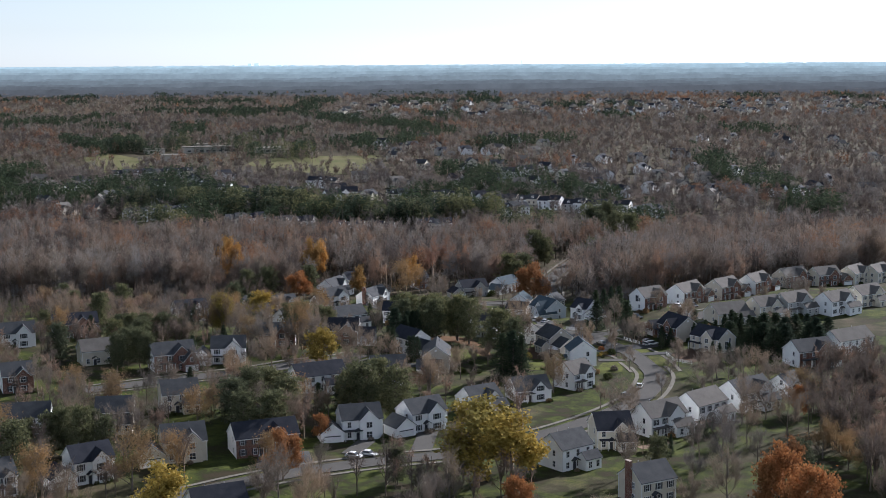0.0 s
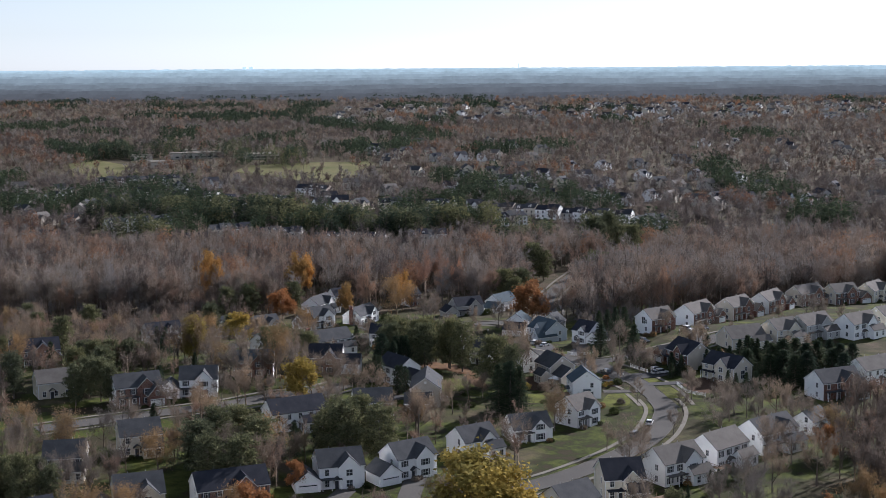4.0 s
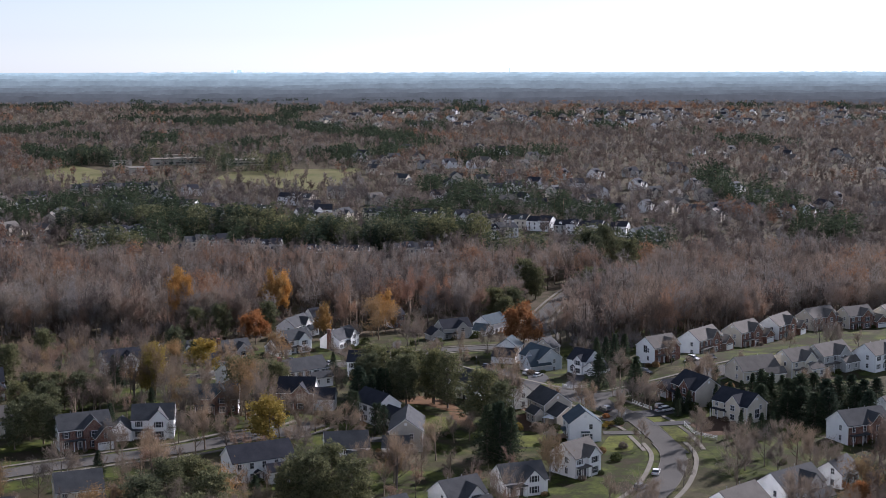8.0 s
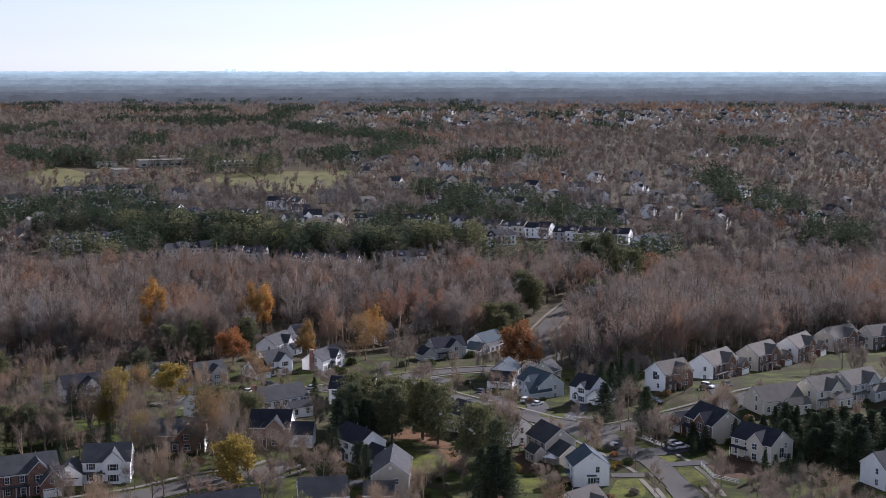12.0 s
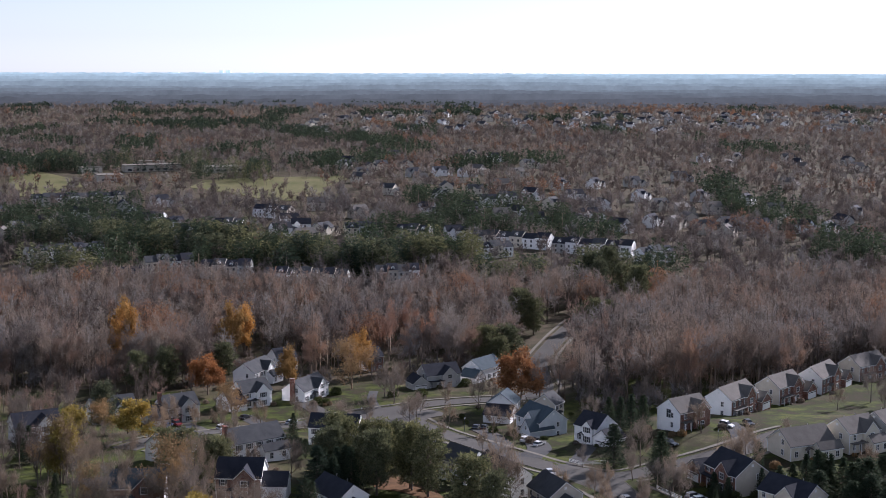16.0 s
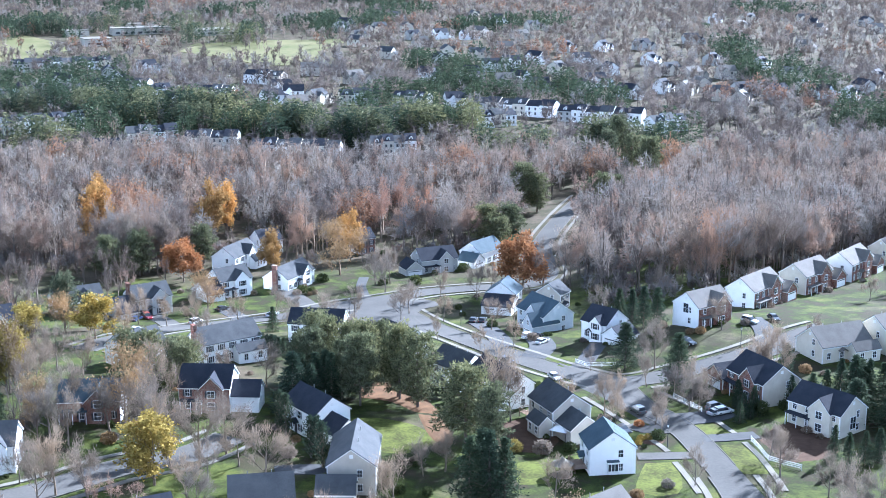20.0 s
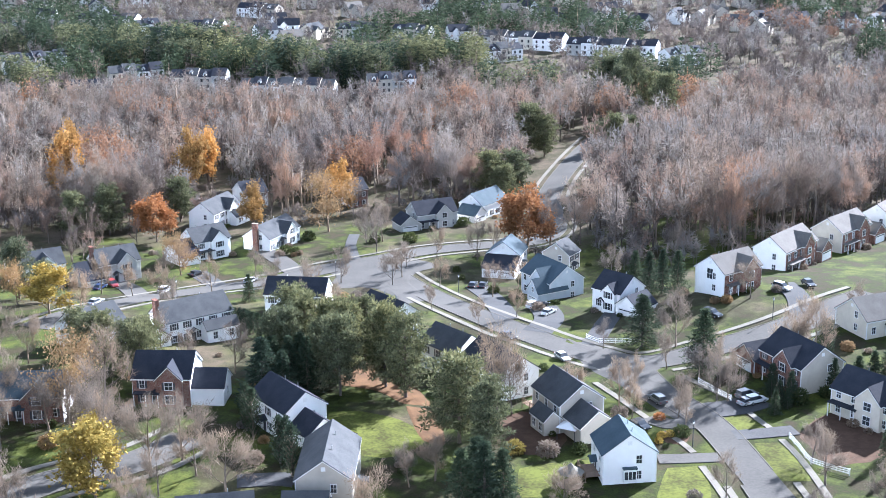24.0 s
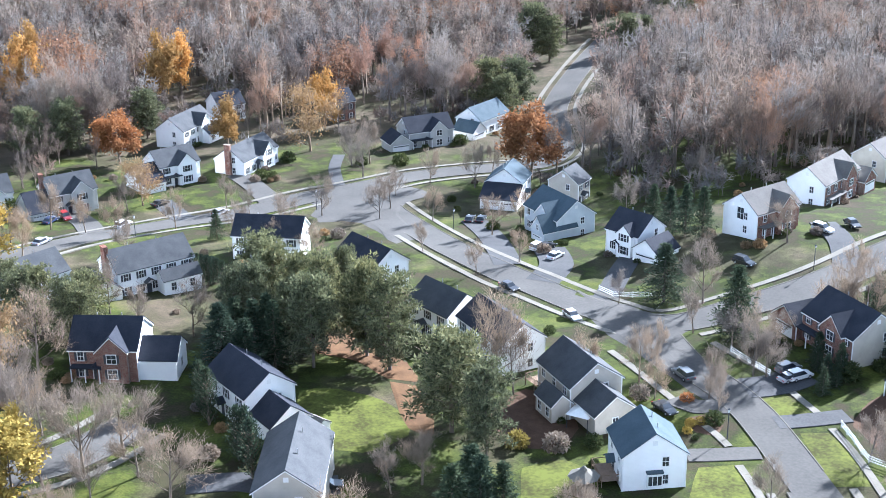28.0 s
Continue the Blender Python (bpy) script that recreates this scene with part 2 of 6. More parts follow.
# ---- ground ----
PLAN = 1.25                    # metres to one unit of the plan; things are built in metres and set on the plan
UNIT = 1.0 / PLAN
IN_PLAN = Matrix.Diagonal((UNIT, UNIT, UNIT, 1))


KNOTS_Y = (0, 390, 430, 480, 560, 700, 900, 1200, 1700, 2500, 4900)
KNOTS_Z = (2, 0, -2.5, -7, -10, -9, -6, 2, 12, 25, 60)


def smooth(a):
    a = min(max(a, 0.0), 1.0)
    return a * a * (3 - 2 * a)


def ground_z(x, y):
    """The height of the land: a gentle fall to a wooded hollow, then a long rise to the horizon."""
    yy = min(max(y, 0.0), 4900.0)
    i = next(k for k in range(len(KNOTS_Y) - 1) if yy <= KNOTS_Y[k + 1])
    f = (yy - KNOTS_Y[i]) / (KNOTS_Y[i + 1] - KNOTS_Y[i])
    z = KNOTS_Z[i] + (KNOTS_Z[i + 1] - KNOTS_Z[i]) * (smooth(f) if i < 6 else f)
    z += 5 * smooth((x - 30) / 40) * smooth((yy - 380) / 60) * smooth((650 - yy) / 100)
    z += 2 * smooth((-x - 20) / 40) * smooth((yy - 250) / 60) * smooth((480 - yy) / 60)
    return z


def mesh_object(name, verts, faces, mat, parent=None, label="", smooth_faces=False):
    me = bpy.data.meshes.new(name)
    me.from_pydata(verts, [], faces)
    for x in (mat if isinstance(mat, (list, tuple)) else [mat]):
        me.materials.append(x)
    me.update()
    ob = new(name, me)
    if parent:
        ob.parent = parent
    if label:
        ob["label"] = label
    return ob


def part(name, bm, mat, parent, label=""):
    """Links a bmesh as one mesh object under a thing or a part."""
    me = bpy.data.meshes.new(name)
    bm.to_mesh(me)
    bm.free()
    me.materials.append(mat)
    ob = new(name, me)
    ob.parent = parent
    if label:
        ob["label"] = label
    return ob


def build_ground():
    ys = [-400, -200] + list(range(0, 600, 8)) + list(range(600, 1000, 20)) + list(range(1000, 2000, 50)) + list(range(2000, 5001, 150))
    xs = [-3000, -2000, -1400, -1000, -700, -500, -400, -320, -260] + list(range(-220, 221, 8)) + [260, 320, 400, 500, 700, 1000, 1400, 2000, 3000]
    verts = [(x, y, ground_z(x, y)) for y in ys for x in xs]
    w = len(xs)
    faces = [(j * w + i, j * w + i + 1, (j + 1) * w + i + 1, (j + 1) * w + i) for j in range(len(ys) - 1) for i in range(w - 1)]
    ob = mesh_object("ground", verts, faces, M["ground"])
    for p in ob.data.polygons:
        p.use_smooth = True
    tagged(ob, "rolling land of green lawns and brown leaf litter", "ground", kind="structure")


build_ground()


def resample(pts, step):
    out = []
    n = len(pts)
    for i in range(n - 1):
        p0, p1, p2, p3 = (np.array(pts[max(0, min(n - 1, k))], float) for k in (i - 1, i, i + 1, i + 2))
        m = max(1, int(np.linalg.norm(p2 - p1) / step))
        for k in range(m):
            t = k / m
            out.append(0.5 * (2 * p1 + (p2 - p0) * t + (2 * p0 - 5 * p1 + 4 * p2 - p3) * t * t + (3 * p1 - p0 - 3 * p2 + p3) * t ** 3))
    out.append(np.array(pts[-1], float))
    return out


def ribbon(name, pts, lo, hi, mat, lift, thick=0.25, parent=None, step=2.5):
    """A strip along a line on the land, from lo to hi metres to the left of it, with sides."""
    line = resample(pts, step)
    verts, faces = [], []
    for i, p in enumerate(line):
        d = line[min(i + 1, len(line) - 1)] - line[max(i - 1, 0)]
        d /= max(np.linalg.norm(d), 1e-6)
        nx, ny = -d[1], d[0]
        for off, dz in ((lo, -thick), (lo, 0), (hi, 0), (hi, -thick)):
            x, y = p[0] + nx * off, p[1] + ny * off
            verts.append((x, y, ground_z(x, y) + lift + dz))
    for i in range(len(line) - 1):
        a, b = i * 4, i * 4 + 4
        for k in range(3):
            faces.append((a + k, b + k, b + k + 1, a + k + 1))
    return mesh_object(name, verts, faces, mat, parent)


STREETS = []


def street(pts, width=8.0, walks=True):
    STREETS.append((pts, width * UNIT, walks))


def lay_streets():
    """Asphalt first, then kerbs and pavements, broken where another street joins."""
    lines = [resample(p, 2.5) for p, _, _ in STREETS]
    for i, (pts, width, walks) in enumerate(STREETS):
        h = width / 2
        tagged(ribbon("road", pts, -h, h, M["asphalt"], 0.10 + 0.006 * i), "sunlit grey asphalt street between lawns", "road", kind="structure")
        for s in (-1, 1):
            for name, near, far, lift, label in (("kerb", h, h + 0.14, 0.16, "pale concrete kerb along the street"), ("pavement", h + 1.5, h + 2.5, 0.15, "narrow concrete pavement beside the street")):
                if name == "pavement" and not walks:
                    continue
                line, run = lines[i], []
                for k, p in enumerate(line):
                    d = line[min(k + 1, len(line) - 1)] - line[max(k - 1, 0)]
                    d = d / max(np.linalg.norm(d), 1e-6)
                    q = p + np.array((-d[1], d[0])) * s * (near + far) / 2
                    hit = any(j != i and np.min(np.linalg.norm(np.array(lines[j]) - q, axis=1)) < STREETS[j][1] / 2 + 0.6 for j in range(len(lines)))
                    if not hit:
                        run.append(tuple(p))
                    if (hit or k == len(line) - 1) and len(run) > 3:
                        a, b = sorted((s * near, s * far))
                        tagged(ribbon(name, run, a, b, M["kerb" if name == "kerb" else "concrete"], lift, 0.35), label, name, kind="structure")
                    if hit:
                        run = []


street([(88.9, 433.9), (80.4, 427.2), (70.5, 419.0), (62.7, 414.3), (53.7, 410.4), (45.8, 407.2), (39.6, 408.4), (34.5, 414.5), (26.9, 425.2), (20.2, 433.7), (12.9, 446.3), (4.7, 466.0), (-2.4, 482.6), (-5.0, 488.8)], 8.0)
street([(41.7, 404.0), (43.9, 393.0), (47.7, 385.5), (49.9, 379.0), (51.4, 370.3), (52.9, 359.5), (54.0, 352.0)], 6.6, False)
street([(-63.6, 428.2), (-57.0, 442.2), (-49.1, 455.9), (-39.2, 466.2), (-26.8, 474.2), (-15.8, 483.1), (-5.1, 489.8), (6.1, 497.6), (19.1, 502.3), (31.1, 505.4), (36.6, 514.7), (37.5, 533.2), (38.2, 552.5), (41.7, 570.0), (47.0, 589.0), (52.8, 608.6), (60.2, 632.7)], 8.0)
street([(52.4, 360.8), (52.6, 348.6), (46.9, 328.9), (38.1, 313.4), (24.8, 297.4), (11.7, 286.0), (-0.5, 277.7), (-13.3, 273.5), (-27.9, 266.8), (-41.5, 258.2), (-53.8, 247.9)], 6.8)
street([(-91.1, 327.5), (-79.8, 334.5), (-65.6, 342.5), (-51.8, 350.5), (-41.3, 362.0), (-32.0, 369.1), (-26.4, 377.7)], 7.5)
lay_streets()


# ---- houses ----
def box(bm, x0, x1, y0, y1, z0, z1):
    v = [bm.verts.new((x, y, z)) for x in (x0, x1) for y in (y0, y1) for z in (z0, z1)]
    for f in ((0, 1, 3, 2), (4, 6, 7, 5), (0, 4, 5, 1), (2, 3, 7, 6), (0, 2, 6, 4), (1, 5, 7, 3)):
        bm.faces.new([v[k] for k in f])
    return v


def boxes(name, dims, mat, parent, label=""):
    bm = bmesh.new()
    for d in dims:
        box(bm, *d)
    return part(name, bm, mat, parent, label)


def gable_walls(name, x0, x1, y0, y1, base, eave, ridge, mat, parent, along="x", label=""):
    """A body whose gable ends rise to the ridge."""
    bm = bmesh.new()
    c = [(x0, y0), (x1, y0), (x1, y1), (x0, y1)]
    lo = [bm.verts.new((x, y, base)) for x, y in c]
    hi = [bm.verts.new((x, y, eave)) for x, y in c]
    if along == "x":
        a, b = bm.verts.new((x0, (y0 + y1) / 2, ridge)), bm.verts.new((x1, (y0 + y1) / 2, ridge))
        bm.faces.new([lo[0], lo[1], hi[1], hi[0]])
        bm.faces.new([lo[2], lo[3], hi[3], hi[2]])
        bm.faces.new([lo[1], lo[2], hi[2], b, hi[1]])
        bm.faces.new([lo[3], lo[0], hi[0], a, hi[3]])
    else:
        a, b = bm.verts.new(((x0 + x1) / 2, y0, ridge)), bm.verts.new(((x0 + x1) / 2, y1, ridge))
        bm.faces.new([lo[1], lo[2], hi[2], hi[1]])
        bm.faces.new([lo[3], lo[0], hi[0], hi[3]])
        bm.faces.new([lo[0], lo[1], hi[1], a, hi[0]])
        bm.faces.new([lo[2], lo[3], hi[3], b, hi[2]])
    return part(name, bm, mat, parent, label)


def gable_roof(x0, x1, y0, y1, eave, ridge, mat, parent, along="x", over=0.35, name="roof", boards=True):
    """Two slabs of shingle with overhang, on white fascias."""
    bm, tr = bmesh.new(), bmesh.new()
    if along == "x":
        cm, half, e0, e1 = (y0 + y1) / 2, (y1 - y0) / 2, x0 - over, x1 + over
    else:
        cm, half, e0, e1 = (x0 + x1) / 2, (x1 - x0) / 2, y0 - over, y1 + over
    k = (ridge - eave) / half
    out, t = half + over, 0.16
    ez = ridge - k * out

    def put(b, u, w, z):
        return b.verts.new((u, w, z) if along == "x" else (w, u, z))
    for b, d0, d1, ee0, ee1 in ((bm, 0.0, t, e0, e1), (tr, -0.22, -0.01, e0 + 0.03, e1 - 0.03)):
        for s in (-1, 1):
            vs = [put(b, u, cm + s * w, z + d) for u in (ee0, ee1) for w, z in ((0, ridge), (out, ez)) for d in (d0, d1)]
            for f in ((0, 1, 3, 2), (4, 6, 7, 5), (0, 4, 5, 1), (2, 3, 7, 6), (0, 2, 6, 4), (1, 5, 7, 3)):
                b.faces.new([vs[i] for i in f])
    r = part(name, bm, mat, parent)
    if boards:
        part("fascia", tr, M["trim"], r)
    else:
        tr.free()
    return r


WINDOW_MESHES = {}


def grid_frame(xs, zs, holes, depth):
    """A flat frame with openings, as one mesh: its front at y = -depth, its sides back to the wall."""
    bm = bmesh.new()
    v = {(i, j): bm.verts.new((x, -depth, z)) for i, x in enumerate(xs) for j, z in enumerate(zs)}
    for i in range(len(xs) - 1):
        for j in range(len(zs) - 1):
            if (i, j) not in holes:
                bm.faces.new([v[i, j], v[i + 1, j], v[i + 1, j + 1], v[i, j + 1]])
    for e in [e for e in bm.edges if len(e.link_faces) == 1]:
        a, b = e.verts
        c, d = bm.verts.new((b.co.x, 0.02, b.co.z)), bm.verts.new((a.co.x, 0.02, a.co.z))
        bm.faces.new([a, b, c, d])
    bmesh.ops.remove_doubles(bm, verts=bm.verts, dist=0.0005)
    me = bpy.data.meshes.new("window")
    bm.to_mesh(me)
    bm.free()
    return me


def window_meshes(w, h):
    key = (round(w, 2), round(h, 2))
    if key not in WINDOW_MESHES:
        hw, hh = w / 2, h / 2
        f = grid_frame((-hw - 0.11, -hw, -0.02, 0.02, hw, hw + 0.11), (-hh - 0.12, -hh, -0.03, 0.03, hh, hh + 0.13), {(1, 1), (3, 1), (1, 3), (3, 3)}, 0.08)
        f.materials.append(M["trim"])
        bm = bmesh.new()
        box(bm, -hw, hw, -0.035, 0.01, -hh, hh)
        p = bpy.data.meshes.new("pane")
        bm.to_mesh(p)
        bm.free()
        p.materials.append(M["glass"])
        bm = bmesh.new()
        box(bm, -0.19, 0.19, -0.06, 0.0, -hh, hh)
        s = bpy.data.meshes.new("shutter")
        bm.to_mesh(s)
        bm.free()
        s.materials.append(M["shutter"])
        WINDOW_MESHES[key] = (f, p, s)
    return WINDOW_MESHES[key]


def window(parent, x, y, z, side, w=0.95, h=1.5, shutters=False, plain=False):
    """A sash window in a wall that faces side (-y, +y, -x, +x): frame, pane, shutters."""
    f, p, s = window_meshes(w, h)
    ob = new("window", p if plain else f)
    ob.parent = parent
    ob.matrix_local = pose(x, y, z, 0, 0, {"-y": 0, "+x": 90, "+y": 180, "-x": 270}[side])
    if plain:
        return ob
    q = new("pane", p)
    q.parent = ob
    if shutters:
        for k in (-1, 1):
            q = new("shutter", s)
            q.parent = ob
            q.location = (k * (w / 2 + 0.32), 0, 0)
    return ob


WORDS = {"white": "white vinyl-sided", "cream": "cream-sided", "beige": "beige-sided", "grey": "grey-sided", "brick": "red brick-fronted", "blue": "pale blue-sided"}
ROOFW = {"dark": "charcoal shingle roof", "grey": "grey shingle roof", "tan": "weathered tan shingle roof", "teal": "slate-blue shingle roof"}


def house(x, y, yaw, length, width, ridge, flags, wall, roof):
    """A two-storey house. flags: g cross gable in front, w/v garage wing at the right/left, W side wing, x rear annexe, c chimney, b bay, p porch,
    B brick front with white gable ends, a/A arched window at the right/left end, G garage standing forward, n no front windows."""
    rnd = random.Random(round(x * 7 + y * 13))
    ob = new("house")
    ob.matrix_world = pose(x, y, ground_z(x, y), 0, 0, yaw) @ IN_PLAN
    tagged(ob, f"two-storey {WORDS[wall]} house with a {ROOFW[roof]}", "house", "houses of the estate")
    rm = M["roof_" + roof]
    wm = M["beige" if "E" in flags else "cream" if "C" in flags else "white"] if wall == "brick" else M[wall]
    fm = M["brick"] if wall == "brick" else wm
    hx, hy = length / 2, width / 2
    eave = ridge - 0.36 * width
    base = -2.5
    gable_walls("wall", -hx, hx, -hy, hy, base, eave, ridge, wm, ob)
    if wall == "brick":
        boxes("front_wall", [(-hx, hx, -hy - 0.12, -hy + 0.02, base, eave)], fm, ob, "red brick front wall")
    gable_roof(-hx, hx, -hy, hy, eave, ridge, rm, ob)
    front = -hy - (0.12 if wall == "brick" else 0)
    # windows in two rows, front and back
    n = max(2, int(length / 3.1))
    sh = rnd.random() < 0.6
    for zz in (1.5, 4.3):
        if zz + 0.8 > eave:
            continue
        for i in range(n):
            u = -hx + length * (i + 0.5) / n
            if not ("g" in flags and abs(u - hx * 0.3) < 2.2):
                window(ob, u, front, zz, "-y", shutters=sh)
    for zz in (1.5, 4.3):
        window(ob, hx, hy * 0.35, zz, "+x", 0.9, 1.4)
        window(ob, -hx, -hy * 0.3, zz, "-x", 0.9, 1.4)
    for a in (-hx, hx):
        for b in (-hy, hy):
            boxes("corner_board", [(a - 0.09, a + 0.09, b - 0.09, b + 0.09, base, eave)], M["trim"], ob)
    if "g" in flags:
        gx, gw, gd = hx * 0.3, min(5.4, length * 0.46), 1.0
        top = min(ridge - 0.25, eave + gw * 0.5)
        g = gable_walls("gable", gx - gw / 2, gx + gw / 2, -hy - gd, -hy + 0.5, base, eave, top, fm, ob, "y")
        gable_roof(gx - gw / 2, gx + gw / 2, -hy - gd, 0.0, eave, top, rm, ob, "y", 0.25, "gable_roof")
        window(ob, gx, -hy - gd, 4.2, "-y", 1.5, 1.5, sh)
        window(ob, gx, -hy - gd, 1.5, "-y", 1.5, 1.6, sh)
    if "p" in flags or ("g" in flags and "n" not in flags and rnd.random() < 0.5):
        pr = boxes("porch_roof", [(-hx + 0.3, -0.2, front - 1.7, front, 2.75, 2.95)], rm, ob)
        for q in (-hx + 0.5, -hx / 2, -0.4):
            boxes("porch_post", [(q - 0.08, q + 0.08, front - 1.6, front - 1.44, base, 2.75)], M["trim"], pr)
    if "V" in flags:
        # a garage under a long roof that runs down to the front
        a, b, y0, y1 = -hx - 6.0, -hx, -hy - 2.6, hy - 1.2
        gable_walls("garage", a, b, y0, y1, base, 2.8, 6.6, wm, ob)
        gable_roof(a, b, y0, y1, 2.8, 6.6, M["roof_dark"], ob, "x", 0.3, "garage_roof")
        d = boxes("garage_door", [(a + 0.6, b - 0.6, y0 - 0.05, y0 + 0.02, -0.1, 2.2)], M["trim"], ob)
        for k in range(7):
            boxes("pane", [(a + 0.8 + 0.66 * k, a + 1.2 + 0.66 * k, y0 - 0.07, y0 - 0.04, 1.75, 2.0)], M["glass"], d)
    if "F" in flags:
        # a double garage across the gable end, under a lean-to roof
        x0 = -hx - 5.5
        bm = bmesh.new()
        q = [bm.verts.new(p) for p in ((x0, -hy, base), (-hx, -hy, base), (-hx, -hy, 5.2), (x0, -hy, 2.9), (x0, hy, base), (-hx, hy, base), (-hx, hy, 5.2), (x0, hy, 2.9))]
        for f in ((0, 1, 2, 3), (7, 6, 5, 4), (0, 3, 7, 4), (3, 2, 6, 7)):
            bm.faces.new([q[i] for i in f])
        part("garage", bm, wm, ob)
        bm = bmesh.new()
        q = [bm.verts.new((u, v, z + dz)) for u, z in ((x0 - 0.4, 2.76), (-hx, 5.22)) for v in (-hy - 0.3, hy + 0.3) for dz in (0.02, 0.18)]
        for f in ((0, 1, 3, 2), (4, 6, 7, 5), (0, 4, 5, 1), (2, 3, 7, 6), (0, 2, 6, 4), (1, 5, 7, 3)):
            bm.faces.new([q[i] for i in f])
        part("garage_roof", bm, M["roof_dark"], ob)
        for v in (-1.9, 1.9):
            d = boxes("garage_door", [(x0 - 0.05, x0 + 0.02, v - 1.4, v + 1.4, -0.1, 2.2)], M["trim"], ob)
            for k in range(4):
                boxes("pane", [(x0 - 0.07, x0 - 0.04, v - 1.2 + 0.64 * k, v - 0.75 + 0.64 * k, 1.75, 2.0)], M["glass"], d)
    for fl, s in (("w", 1), ("v", -1), ("W", 1)):
        if fl in flags:
            wl, ww = 6.2, min(7.0, width * 0.8)
            a, b = sorted((s * hx, s * (hx + wl)))
            y0 = -hy - (1.5 if fl != "W" else -0.8)
            e2, r2 = 3.0, 5.4
            if fl == "W":
                gable_walls("wing", a, b, y0, y0 + ww, base, 3.4, 6.0, wm, ob)
                gable_roof(a, b, y0, y0 + ww, 3.4, 6.0, rm, ob, "x", 0.3, "wing_roof")
                window(ob, b, y0 + ww * 0.5, 1.6, "+x", 0.9, 1.5)
            else:
                gable_walls("garage", a, b, y0, y0 + ww, base, e2, r2, fm, ob, "y")
                gable_roof(a, b, y0, y0 + ww, e2, r2, rm, ob, "y", 0.3, "garage_roof")
                m = (a + b) / 2
                d = boxes("garage_door", [(m - 2.4, m + 2.4, y0 - 0.05, y0 + 0.02, -0.1, 2.2)], M["trim"], ob)
                boxes("pane", [(m - 2.2, m + 2.2, y0 - 0.07, y0 - 0.04, 1.75, 2.0)], M["glass"], d)
    if "x" in flags:
        wx = length * 0.5
        gable_walls("annexe", 0.0, wx, -hy - 3.2, -hy + 0.3, base, 3.0, 4.6, wm, ob, "x")
        gable_roof(0.0, wx, -hy - 3.2, -hy + 0.3, 3.0, 4.6, rm, ob, "x", 0.25, "annexe_roof")
        for q in (0.25, 0.75):
            window(ob, wx * q, -hy - 3.2, 1.5, "-y", 1.0, 1.5)
    if "c" in flags:
        boxes("chimney", [(-hx - 0.9, -hx - 0.01, -0.8, 0.8, base, ridge + 0.9), (-hx - 1.0, -hx - 0.01, -0.9, 0.9, ridge + 0.9, ridge + 1.05)], M["brick"], ob, "red brick chimney")
    if "b" in flags:
        bay = boxes("bay", [(hx, hx + 0.7, -1.1, 1.1, 0.6, 2.8)], M["trim"], ob, "white bay window")
        boxes("pane", [(hx + 0.69, hx + 0.73, -0.95 + 0.66 * k, -0.4 + 0.66 * k, 1.0, 2.4) for k in range(3)], M["glass"], bay)
        boxes("bay_roof", [(hx, hx + 0.8, -1.2, 1.2, 2.8, 3.05)], rm, bay)
    if "a" in flags:
        window(ob, hx, 0.0, 2.6, "+x", 1.8, 2.6)
    if "A" in flags:
        window(ob, -hx, 0.0, 4.6, "-x", 1.7, 2.4)
    if "G" in flags:
        # a garage that stands forward under its own gable
        a, b, y0 = hx * 0.28, hx + 0.3, -hy - 3.6
        gable_walls("garage", a, b, y0, -hy + 0.3, base, 3.6, 6.6, fm, ob, "y")
        gable_roof(a, b, y0, 0.0, 3.6, 6.6, rm, ob, "y", 0.3, "garage_roof")
        d = boxes("garage_door", [(a + 0.5, b - 0.5, y0 - 0.05, y0 + 0.02, -0.1, 2.2)], M["trim"], ob)
        boxes("pane", [(a + 0.7 + 0.7 * k, a + 1.2 + 0.7 * k, y0 - 0.07, y0 - 0.04, 1.75, 2.0) for k in range(int((b - a - 1.4) / 0.7))], M["glass"], d)
        window(ob, (a + b) / 2, y0, 4.0, "-y", 0.8, 1.2)
    if y < 530 and "n" not in flags:
        # front door under a little gabled hood
        u = -hx * 0.22
        d = boxes("front_door", [(u - 0.52, u + 0.52, front - 0.06, front + 0.02, -0.1, 2.05)], M["shutter"], ob, "dark panelled front door")
        boxes("door_frame", [(u - 0.68, u - 0.52, front - 0.09, front + 0.02, -0.1, 2.2), (u + 0.52, u + 0.68, front - 0.09, front + 0.02, -0.1, 2.2), (u - 0.68, u + 0.68, front - 0.09, front + 0.02, 2.05, 2.25)], M["trim"], d)
        if "p" not in flags:
            gable_roof(u - 0.95, u + 0.95, front - 1.2, front, 2.5, 3.2, rm, ob, "y", 0.12, "door_hood", False)
    if y > 335:
        # louvred vents high in the gable ends
        for s_ in (-1, 1):
            boxes("gable_vent", [(s_ * hx - 0.04, s_ * hx + 0.04, -0.35, 0.35, ridge - 1.9, ridge - 1.2)], M["trim"], ob)
    for q in (-0.4, 0.35):
        boxes("vent_pipe", [(q * hx - 0.06, q * hx + 0.06, 0.9, 1.02, ridge - 1.2, ridge + 0.25)], M["metal"], ob)
    return ob


